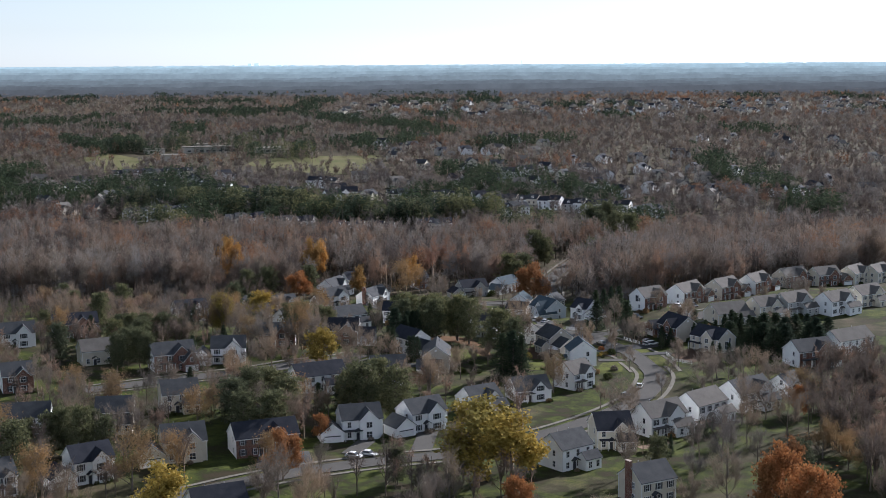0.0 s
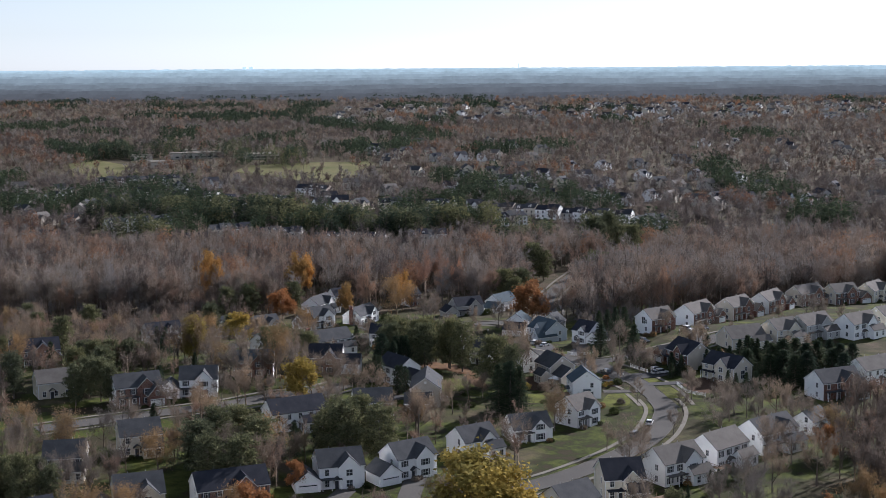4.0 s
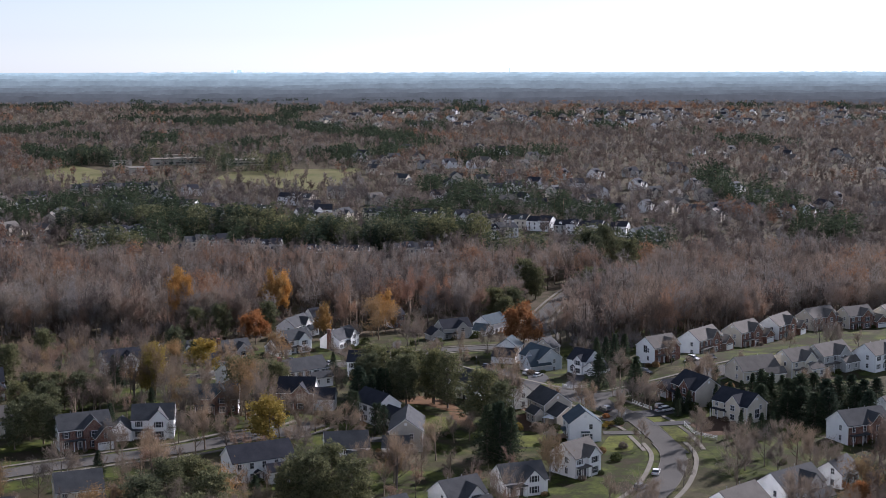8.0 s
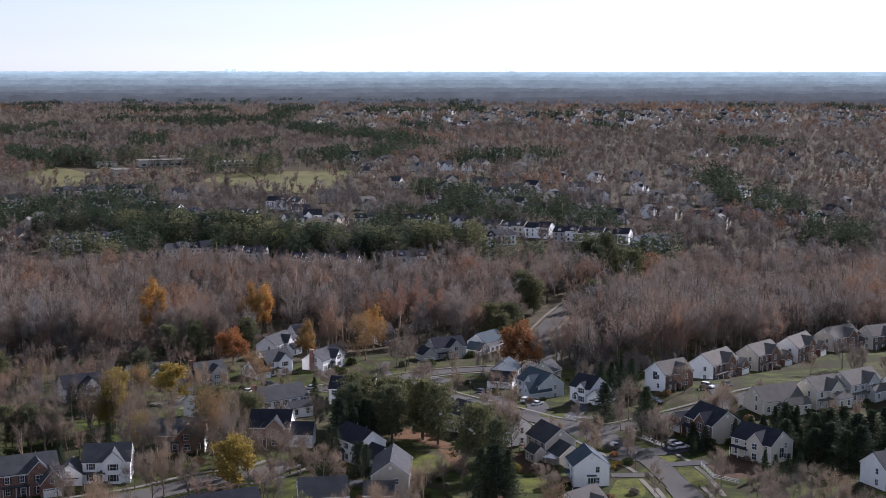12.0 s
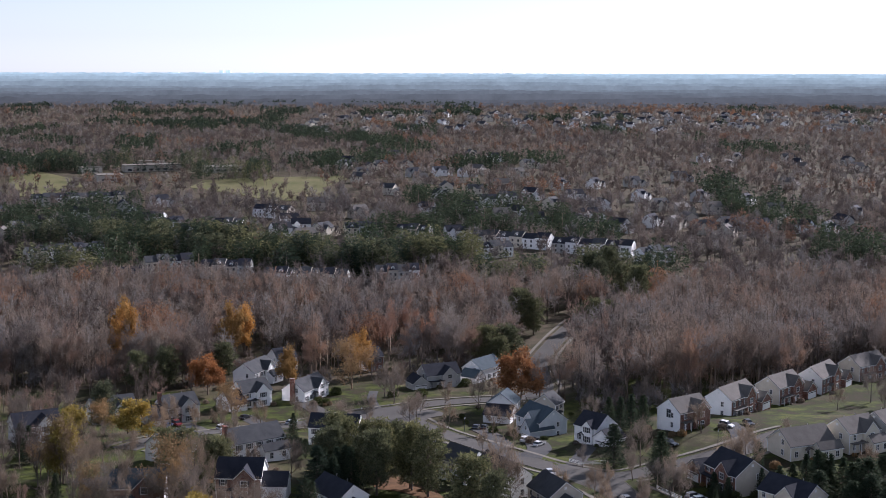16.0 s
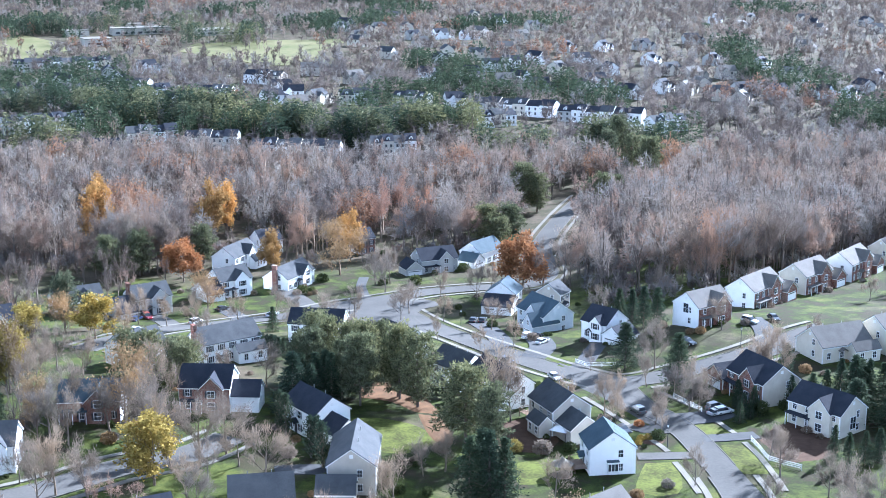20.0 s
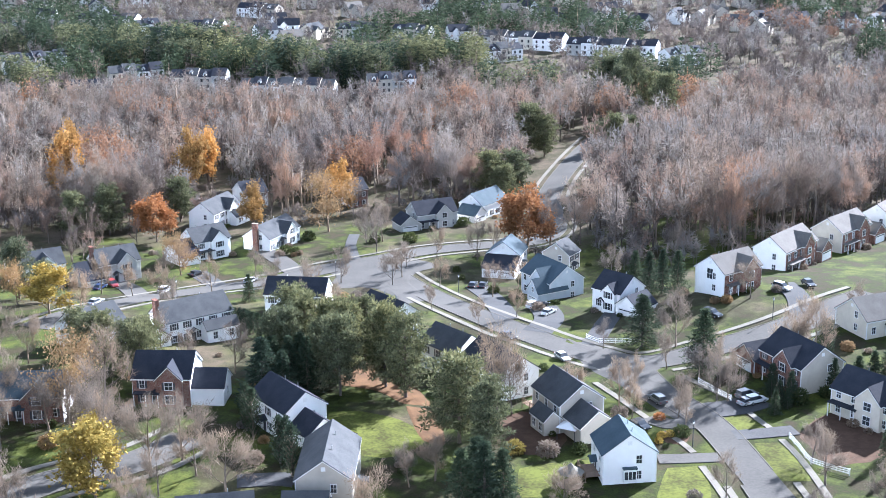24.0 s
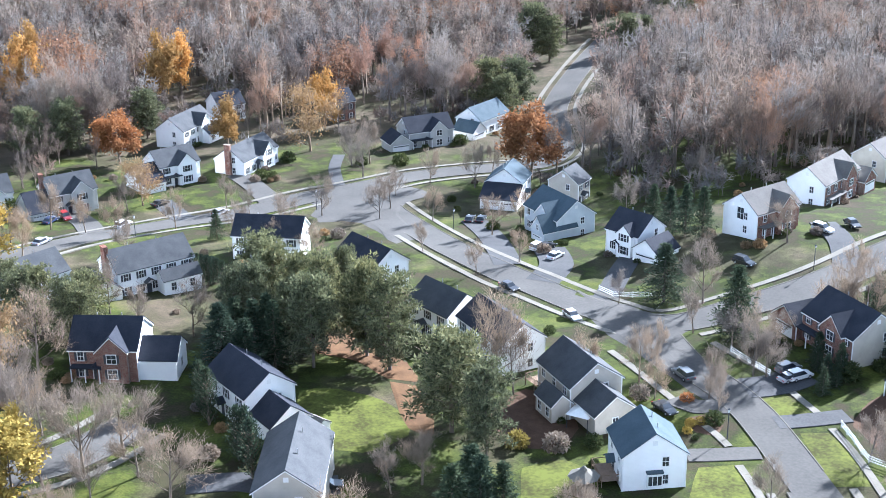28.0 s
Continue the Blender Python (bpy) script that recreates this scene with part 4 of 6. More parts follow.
tree('spruce', 75.1, 365.1, 6.3, 0.88)
tree('spruce', 77.7, 366.2, 6.4, 1.00)
tree('column', 68.1, 407.5, 5.4, 1.05)
tree('column', 72.8, 405.6, 6.8, 1.42)
tree('pine', 22.4, 555.1, 13.8, 1.30)
tree('pine', 29.5, 557.5, 13.4, 1.30)
tree('pine', 26.0, 549.0, 11.0, 1.20)
tree('pine', 36.9, 610.0, 16.4, 1.30)
tree('pine', 41.0, 606.0, 13.0, 1.20)
tree('pine', 63.5, 611.8, 11.0, 1.50)
tree('pine', 68.5, 616.0, 10.0, 1.40)
tree('pine', 58.5, 608.0, 9.0, 1.30)
tree('pine', 78.9, 694.1, 19.7, 0.93)
tree('pine', 72.5, 705.3, 15.9, 1.00)
tree('pine', 78.5, 651.4, 19.0, 0.89)
tree('pine', 72.5, 676.9, 16.7, 0.97)
tree('pine', 83.2, 642.7, 19.9, 1.00)
tree('pine', -57.2, 533.5, 11.8, 1.24)
tree('pine', -71.5, 518.1, 12.5, 1.17)
tree('pine', -78.8, 513.4, 12.3, 1.10)
tree('orange', -99.1, 589.1, 15.2, 0.89)
tree('orange', -91.8, 557.1, 18.0, 0.88)
tree('orange', -58.7, 563.7, 17.5, 0.79)
tree('orange', -56.5, 574.3, 15.0, 0.95)
tree('rust', -58.4, 510.1, 10.1, 1.27)
tree('orange', -36.6, 521.8, 11.1, 1.01)
tree('orange', -16.6, 539.0, 13.6, 0.83)
tree('tan', -18.1, 519.4, 14.0, 1.09)
tree('rust', 29.3, 494.1, 14.0, 1.12)
tree('faded', -2.7, 586.6, 15.4, 0.99)
tree('faded', -8.8, 564.3, 18.1, 0.90)
tree('faded', 4.8, 579.7, 13.1, 1.18)
tree('yellow', -34.7, 356.6, 10.1, 1.20)
tree('yellow', -36.8, 365.2, 7.7, 0.59)
tree('yellow', -74.9, 427.3, 9.1, 1.11)
tree('yellow', -63.4, 437.8, 8.6, 1.37)
tree('yellow', 4.5, 255.3, 15.7, 1.39)
tree('yellow', 10.8, 251.3, 13.8, 1.31)
tree('rust', 62.2, 244.7, 10.8, 0.87)
tree('rust', 60.4, 222.5, 12.2, 0.95)
tree('rust', 56.8, 231.2, 13.1, 0.87)
tree('yellow', -50.0, 224.6, 12.4, 1.09)
tree('rust', -33.7, 259.4, 9.1, 1.05)
tree('tan', -62.1, 253.4, 11.3, 1.05)
tree('tan', -55.6, 263.9, 8.2, 1.11)
tree('tan', -36.1, 261.4, 8.8, 0.95)
tree('tan', -77.7, 244.0, 10.5, 1.03)
tree('pine', -48.6, 294.9, 11.5, 1.36)
tree('pine', -46.4, 301.4, 12.3, 1.11)
tree('pine', -43.1, 309.5, 10.9, 1.32)
tree('pine', -37.7, 297.7, 11.8, 1.29)
tree('pine', -45.2, 284.9, 11.3, 1.06)
tree('pine', -39.0, 284.1, 12.0, 1.31)
tree('pine', -24.9, 311.9, 10.5, 1.24)
tree('pine', -21.2, 307.3, 13.6, 1.25)
tree('pine', -17.7, 314.0, 13.2, 0.94)
tree('pine', -13.4, 306.6, 12.4, 1.27)
tree('pine', -19.8, 304.5, 10.0, 1.04)
tree('pine', -83.6, 273.0, 10.0, 1.03)
tree('pine', -81.0, 274.2, 10.6, 1.02)
tree('pine', -76.7, 271.2, 11.9, 0.85)
tree('pine', -75.8, 278.6, 9.2, 0.89)
tree('pine', -71.9, 272.4, 9.5, 0.87)
tree('pine', -86.3, 258.1, 12.7, 1.15)
tree('pine', -87.9, 271.4, 9.3, 1.03)
tree('pine', -88.3, 349.5, 10.2, 0.96)
tree('pine', -87.1, 356.7, 10.3, 1.08)
tree('pine', -83.3, 353.6, 11.2, 0.98)
tree('pine', -80.4, 351.8, 9.7, 0.97)
tree('pine', -3.0, 411.8, 9.6, 0.86)
tree('spruce', -65.5, 380.7, 6.8, 0.91)
tree('spruce', -70.8, 362.1, 7.6, 1.06)
tree('tan', -68.0, 395.0, 13.0, 0.79)
tree('tan', -44.4, 380.5, 13.1, 0.85)
tree('yellow', -68.6, 395.0, 11.6, 0.88)
tree('bare', -41.0, 388.9, 11.9, 0.99)
tree('bare', -39.8, 376.3, 11.6, 0.98)
tree('bare', -37.2, 368.7, 11.7, 0.84)
tree('bare', -25.9, 370.0, 10.0, 1.20)
tree('bare', -36.5, 374.0, 8.4, 1.10)
tree('bare', -18.3, 359.0, 9.6, 1.27)
tree('bare', -29.2, 364.6, 11.4, 1.08)
tree('bare', 18.4, 385.9, 13.5, 0.90)
tree('bare', 20.5, 385.0, 10.9, 0.81)
tree('bare', -16.4, 441.3, 6.5, 1.02)
tree('bare', 1.3, 476.0, 7.8, 1.04)
tree('bare', -0.5, 468.8, 8.2, 0.98)
tree('bare', 29.9, 386.5, 8.0, 0.94)
tree('bare', 47.0, 357.2, 6.4, 0.95)
tree('bare', 8.7, 491.4, 7.4, 0.90)
tree('bare', 17.7, 489.0, 9.7, 0.87)
tree('bare', 36.9, 388.0, 7.7, 0.88)
tree('bare', 49.6, 413.5, 10.1, 0.91)
tree('bare', 66.3, 432.7, 7.5, 1.14)
tree('bare', 53.1, 393.2, 7.8, 1.15)
tree('bare', 66.7, 402.1, 9.4, 1.14)
tree('bare', 70.1, 402.0, 10.3, 1.05)
tree('bare', -8.1, 506.3, 9.8, 0.86)
tree('bare', -5.2, 496.7, 9.7, 1.03)
tree('bare', 5.8, 361.3, 6.4, 1.06)
tree('bare', 9.2, 363.1, 6.4, 1.41)
tree('bare', 57.3, 398.0, 5.0, 1.16)
tree('bare', 50.5, 396.4, 6.1, 1.37)
tree('bare', -57.4, 437.1, 8.1, 1.00)
tree('bare', -37.6, 413.5, 8.1, 1.17)
tree('bare', -54.1, 383.4, 9.7, 1.09)
tree('bare', -64.1, 393.1, 8.5, 1.09)
tree('bare', -33.0, 361.9, 8.5, 1.10)
tree('bare', -23.2, 365.3, 7.6, 1.13)
tree('bare', -47.8, 350.5, 10.4, 1.09)
tree('bare', -48.9, 345.4, 9.7, 1.00)
tree('bare', -42.7, 349.2, 9.5, 1.23)
tree('spruce', 42.0, 273.2, 4.7, 0.72)
tree('spruce', 44.0, 276.5, 4.4, 0.75)
tree('spruce', 45.1, 276.0, 5.1, 0.63)
tree('spruce', 51.9, 289.9, 3.8, 0.78)
tree('spruce', 52.8, 286.5, 5.1, 0.72)
tree('spruce', 55.0, 290.1, 4.4, 0.77)
tree('spruce', 57.2, 294.0, 4.0, 0.66)
tree('spruce', 82.1, 392.1, 9.2, 1.69)
tree('spruce', 86.1, 385.5, 9.6, 1.49)
tree('spruce', 88.8, 384.5, 10.9, 1.89)
tree('spruce', 93.5, 390.2, 9.6, 1.75)
tree('spruce', 94.6, 383.5, 10.0, 1.84)
tree('spruce', 97.8, 384.0, 10.7, 1.51)
tree('spruce', 102.6, 389.8, 9.4, 1.37)
tree('spruce', 103.1, 381.7, 10.3, 1.57)
tree('spruce', 108.0, 387.4, 9.1, 1.56)
tree('spruce', 79.4, 384.1, 8.5, 1.91)
tree('spruce', 84.5, 379.2, 7.9, 2.03)
tree('spruce', 87.9, 379.8, 9.0, 1.80)
tree('spruce', 89.4, 373.5, 9.0, 1.94)
tree('spruce', 92.6, 373.9, 10.0, 1.78)
tree('spruce', 100.9, 380.8, 9.0, 1.87)
tree('spruce', 101.0, 371.0, 10.1, 1.68)
tree('bare', 68.1, 345.1, 9.1, 1.19)
tree('bare', 70.4, 342.4, 8.3, 0.93)
tree('bare', 76.2, 351.9, 7.6, 1.10)
tree('bare', 77.3, 342.7, 8.9, 1.19)
tree('bare', 78.3, 335.5, 9.4, 0.93)
tree('bare', 71.6, 336.0, 7.5, 0.94)
tree('bare', 65.7, 339.4, 7.5, 1.10)
tree('bare', 79.6, 329.0, 9.5, 1.16)
tree('spruce', 60.8, 391.6, 5.4, 1.15)
tree('spruce', 62.8, 388.1, 5.6, 1.00)
tree('spruce', 70.0, 390.8, 6.4, 0.88)
tree('spruce', 70.4, 384.2, 5.1, 1.14)
tree('spruce', 60.3, 389.9, 4.1, 0.97)
tree('spruce', 60.8, 387.0, 4.6, 1.09)
tree('spruce', 61.8, 385.9, 3.7, 0.97)
tree('spruce', 59.5, 383.8, 4.4, 1.02)
tree('bare', 60.6, 367.1, 6.2, 1.16)
tree('bare', 60.7, 360.5, 8.0, 1.09)
tree('bare', 51.9, 389.2, 7.0, 0.98)
tree('bare', 53.5, 388.8, 6.4, 1.19)
tree('pine', -95.5, 378.7, 7.3, 1.33)
tree('pine', -91.9, 380.7, 9.6, 1.02)
tree('pine', -88.0, 382.7, 9.7, 1.13)
tree('pine', -83.7, 384.2, 9.2, 1.28)
tree('pine', -79.9, 385.7, 7.8, 1.25)
tree('pine', -95.7, 385.7, 8.9, 1.30)
tree('pine', -91.6, 387.8, 7.7, 1.28)
tree('pine', -94.8, 372.2, 9.7, 1.25)
tree('tan', -71.4, 396.3, 9.0, 0.89)
tree('tan', -57.8, 375.7, 8.9, 0.97)
tree('bare', -54.8, 373.0, 9.6, 1.20)
tree('bare', -51.1, 370.2, 9.1, 1.01)
tree('bare', -45.7, 375.8, 9.4, 1.18)
tree('bare', -42.8, 377.4, 7.9, 1.28)
tree('bare', -100.6, 398.2, 9.4, 0.98)
tree('bare', -91.8, 387.2, 10.2, 0.99)
tree('bare', -87.4, 400.0, 8.4, 1.21)
tree('bare', -78.6, 384.4, 9.2, 1.15)
tree('bare', -86.9, 383.7, 9.4, 1.11)
tree('bare', -93.9, 385.1, 8.3, 1.00)
tree('bare', -74.5, 381.1, 7.6, 1.21)

def near_planted(x, y, gap):
    return any((x - a) ** 2 + (y - b) ** 2 < gap * gap for a, b in SPOTS)


SPOTS = [tuple(o.location[:2]) for o in scene.objects if o.type == 'EMPTY' and "house" not in o.name]
fill_rng = random.Random(11)

# young trees along the verges
for pts, width, walks in STREETS:
    line = resample(pts, 11.0)
    for k, p in enumerate(line[1:-1]):
        d = unit(line[k + 2] - line[k])
        for s in (-1, 1):
            q = p + np.array((-d[1], d[0])) * s * (width / 2 + 1.3) + np.array((fill_rng.uniform(-1, 1), fill_rng.uniform(-1, 1)))
            if fill_rng.random() < 0.6 and q[1] < 500 and not near_planted(q[0], q[1], 4.5) and min(np.min(np.linalg.norm(np.array(resample(o, 3.0)) - q, axis=1)) - w / 2 for o, w, _ in STREETS) > 0.6:
                tree("bare", q[0], q[1], fill_rng.uniform(5.5, 8.0), 0.9)
                SPOTS.append(tuple(q))

# bare and evergreen trees between the houses
tries = {"bare": 120, "tan": 22, "spruce": 16, "rust": 4, "pine": 16}
for _ in range(9000):
    left = [k for k in tries if tries[k] > 0]
    if not left:
        break
    x, y = fill_rng.uniform(-150, 150), fill_rng.uniform(225, 480)
    if abs(x) > 0.36 * y or not free(x, y, 8.0) or near_planted(x, y, 4.0):
        continue
    k = fill_rng.choice(left)
    if x > -35 and y > 335 and (k not in ("bare", "spruce") or any(abs(x - a) < 6 and 0 < b - y < 16 for a, b in HOUSE_SPOTS)):
        continue
    if any(abs(x - a) < 6.5 and 0 < b - y < 16 for a, b in HOUSE_SPOTS) and fill_rng.random() < 0.85:
        continue
    if x > 30 and y > 345 and fill_rng.random() < 0.6:
        continue
    if x > -12 and 360 < y < 425 and x < 20:
        continue
    if k == "pine" and -35 < x < 40 and y > 335:
        continue
    tries[k] -= 1
    h = {"bare": 10.0, "tan": 8, "spruce": 7.5, "rust": 7, "pine": 10}[k] * fill_rng.uniform(0.7, 1.25)
    tree(k, x, y, h * (0.75 if x > -35 and y > 335 else 1.0))
    SPOTS.append((x, y))

# the wood beside the gardens, nearest the camera's start
side_rng = random.Random(17)
side = []
while len(side) < 260:
    x, y = side_rng.uniform(70, 150), side_rng.uniform(225, 350)
    if x > 78 + max(0, (y - 300)) * 0.35 and x < 0.40 * y and free(x, y, 9.0):
        side.append((x, y, side_rng.uniform(0.55, 0.85)))


while len(side) < 360:
    x, y = side_rng.uniform(-160, -88), side_rng.uniform(415, 500)
    if x > -0.40 * y and free(x, y, 10.0) and not any(abs(x - a) < 8 and 0 < b - y < 14 for a, b in HOUSE_SPOTS):
        side.append((x, y, side_rng.uniform(0.5, 0.8)))


while len(side) < 520:
    x, y = side_rng.uniform(-118, 20), side_rng.uniform(222, 345)
    if abs(x) < 0.40 * y and free(x, y, 8.5) and not any(abs(x - a) < 7.5 and 0 < b - y < 12 for a, b in HOUSE_SPOTS):
        side.append((x, y, side_rng.uniform(0.4, 0.72)))


while len(side) < 590:
    x, y = side_rng.uniform(-145, -52), side_rng.uniform(345, 420)
    if abs(x) < 0.40 * y and free(x, y, 8.5) and not any(abs(x - a) < 7.5 and 0 < b - y < 12 for a, b in HOUSE_SPOTS):
        side.append((x, y, side_rng.uniform(0.45, 0.75)))


while len(side) < 640:
    x, y = side_rng.uniform(-108, -22), side_rng.uniform(486, 548)
    if (x < -62 or y > 520) and free(x, y, 9.0) and not any(abs(x - a) < 8 and 0 < b - y < 16 for a, b in HOUSE_SPOTS):
        side.append((x, y, side_rng.uniform(0.4, 0.75)))


def wood_edge(x):
    """Where the wooded hollow begins behind the gardens."""
    if x < 25:
        return 548 if x > -25 else 522 + 0.25 * (x + 60) if x > -60 else 522
    return 492 if x < 48 else 470 if x < 62 else 470 + (x - 62) * 0.62


def in_wood(x, y):
    return wood_edge(x) < y < 672 + 10 * math.sin(x * 0.05)


TREE_SPOTS = [tuple(o.location[:2]) for o in scene.objects if o.type == 'EMPTY' and "tree" in o.name and o.location.y > 440]


def screens(x, y):
    """Would hide a house or a single tree that stands free."""
    return any(abs(x - a) < 9 and -4 < b - y < 34 for a, b in HOUSE_SPOTS) or any(abs(x - a) < 5 and -3 < b - y < 24 for a, b in TREE_SPOTS)


wood_rng = random.Random(21)
edge = []
for _ in range(60000):
    x, y = wood_rng.uniform(-225, 235), wood_rng.uniform(455, 690)
    if in_wood(x, y) and abs(x) < 0.37 * y and free(x, y, 9.0) and not screens(x, y):
        edge.append((x, y))
        if len(edge) >= 3100:
            break
edge.sort(key=lambda p: p[1] - wood_edge(p[0]))
for x, y in edge[:150]:
    tree("tall", x, y, wood_rng.uniform(12, 20))

# brush along the foot of the wood
brush_rng = random.Random(23)
brush = []
while len(brush) < 700:
    x = brush_rng.uniform(-200, 210)
    y = wood_edge(x) + brush_rng.uniform(-6, 45)
    if abs(x) < 0.37 * y and free(x, y, 9.0) and not any(abs(x - a) < 8 and -3 < b - y < 12 for a, b in HOUSE_SPOTS):
        brush.append((x, y, brush_rng.uniform(0.6, 1.5)))


def unit_rows(a):
    return a / (np.linalg.norm(a, axis=1)[:, None] + 1e-9)


def lite(seed, h, spread, n, length, width, kind="bare"):
    """A tree far off: a stem, a few limbs and a loose crown."""
    rng = np.random.default_rng(seed)
    stem = tubes([(np.zeros(3), np.array((0, 0, h * 0.75)), h * 0.015, h * 0.006)], 3)
    if kind == "conifer":
        f = rng.uniform(0.08, 1, n)
        a = rng.uniform(0, 2 * math.pi, n)
        lobe = 1 + 0.22 * np.sin(a * 3 + f * 9 + seed) + 0.18 * np.sin(f * 21 + a)
        rr = spread * 1.1 * np.sqrt(np.clip(1 - ((f - 0.35) / 0.68) ** 2, 0.01, 1)) * lobe * rng.uniform(0.5, 1.05, n) + 0.15
        base = np.stack([np.cos(a) * rr, np.sin(a) * rr, f * h], 1)
        way = np.stack([np.cos(a), np.sin(a), rng.uniform(-0.2, 0.7, n)], 1)
    elif kind == "bare":
        # a domed crown of several spreading tops on forked limbs
        tops = 9
        a, f = rng.uniform(0, 2 * math.pi, tops), rng.uniform(0, 1, tops)
        out = spread * 0.85 * np.sqrt(rng.uniform(0.05, 1, tops))
        c = np.stack([np.cos(a) * out, np.sin(a) * out, h * (0.50 + 0.40 * f - 0.14 * (out / spread) ** 2)], 1)
        fork = np.stack([c[:, 0] * 0.1, c[:, 1] * 0.1, h * (0.22 + 0.25 * f)], 1)
        stem = joined([stem, tubes([(p, q, h * 0.007, h * 0.0025) for p, q in zip(fork, c)], 3)])
        j = rng.integers(0, tops, n)
        u = rng.normal(size=(n, 3))
        u /= np.linalg.norm(u, axis=1)[:, None]
        way = unit_rows(c - fork)[j] * 0.35 + u * 0.95 + np.array((0, 0, 0.18))
        base = c[j] - unit_rows(c - fork)[j] * rng.uniform(0, h * 0.16, (n, 1)) + u * spread * 0.26 * rng.uniform(0.1, 1, (n, 1))
        base = base - way * length * 0.3
    else:
        u = rng.normal(size=(n, 3))
        u /= np.linalg.norm(u, axis=1)[:, None]
        rad = rng.uniform(0.25, 1, n) ** 0.5
        base = np.array((0, 0, h * 0.58)) + u * rad[:, None] * np.array((spread, spread, h * 0.36)) * (1 + 0.25 * np.sin(u[:, :1] * 7 + seed) * np.cos(u[:, 1:2] * 6))
        way = u * 0.6 + rng.normal(size=(n, 3)) - u * 0.2
        base = base - way * length * 0.4
    way /= np.linalg.norm(way, axis=1)[:, None]
    cr = slivers(base, way, rng.uniform(0.6, 1.3, n) * length, rng.uniform(0.6, 1.4, n) * width, rng)
    v, t = joined([stem, cr])
    return v, t, np.concatenate([np.zeros(len(stem[1]), int), np.ones(n, int)])


def woods(name, places, variants, mats, label, rng, sink=0.3):
    """All the trees of a far stretch as one object."""
    vs, fs, ix, k = [], [], [], 0
    for x, y, s in places:
        v, t, m = variants[rng.randrange(len(variants))]
        a = rng.uniform(0, 6.28)
        c, d = math.cos(a) * s, math.sin(a) * s
        w = np.empty_like(v)
        w[:, 0], w[:, 1] = v[:, 0] * c - v[:, 1] * d + x, v[:, 0] * d + v[:, 1] * c + y
        w[:, 2] = v[:, 2] * s * rng.uniform(0.85, 1.15) + ground_z(x, y) - sink
        vs.append(w)
        fs.append(t + k)
        ix.append(np.where(m == 1, 1 + rng.randrange(len(mats) - 1), 0))
        k += len(v)
    if vs:
        me = fast_mesh(name, np.concatenate(vs), np.concatenate(fs), mats, np.concatenate(ix))
        tagged(new(name, me), label, "wood", kind="stuff")


def patch(x, y, scale, seed):
    return noise.noise(Vector((x * scale + seed, y * scale, seed * 0.37)))


OPEN = [(-111, 1103, 104, 126), (-276, 1126, 51, 145), (-198, 1197, 114, 148), (107, 706, 23, 42)]


def is_open(x, y):
    return any(abs(x - a) < w / 2 and abs(y - b) < d / 2 for a, b, w, d in OPEN)


sets = {"bare": [], "rust": []}
for x, y in edge[150:]:
    r = patch(x, y, 0.03, 8)
    k = "rust" if r > 0.34 and wood_rng.random() < 0.3 else "bare"
    sets[k].append((x, y, wood_rng.uniform(0.8, 1.2)))
FARMIX = [M["bark"], M["woodtwigs"], M["woodtwigs_grey"], M["woodtwigs_dark"], M["woodtwigs_dark"]]
LEAFMIX = [M["bark"], M["woodtwigs"], M["woodtwigs"], M["woodtwigs_grey"], M["woodtwigs_grey"], M["woodtwigs_dark"], M["woodtwigs_red"]]
woods("wood_of_bare_trees", sets["bare"], [lite(100 + i, 17, 4.4, 380, 1.2, 0.16) for i in range(8)], LEAFMIX, "dense wood of leafless grey-brown trees", wood_rng)
woods("garden_side_wood", side, [lite(150 + i, 16, 4.2, 480, 1.5, 0.10) for i in range(4)], [M["bark"], M["woodtwigs_dark"], M["woodtwigs_dark"], M["woodtwigs_red"]], "thicket of leafless brown trees beside the gardens", wood_rng)
woods("brushwood", brush, [lite(140 + i, 5, 1.9, 130, 1.4, 0.11) for i in range(4)], LEAFMIX, "bare brush and saplings along the foot of the wood", wood_rng)
woods("wood_of_russet_trees", sets["rust"], [lite(110 + i, 16, 3.8, 420, 0.9, 0.3, "leaf") for i in range(4)], [M["bark"], M["rust_far"]], "russet-leaved oaks scattered through the wood", wood_rng)


def is_built(x, y, gap):
    """At a house, or in the gardens and the road before it."""
    s = np.array(SPOT_LIST)
    dx, dy = np.abs(s[:, 0] - x), y - s[:, 1]
    return bool(np.any((dx < gap) & (dy > -48) & (dy < 7)))


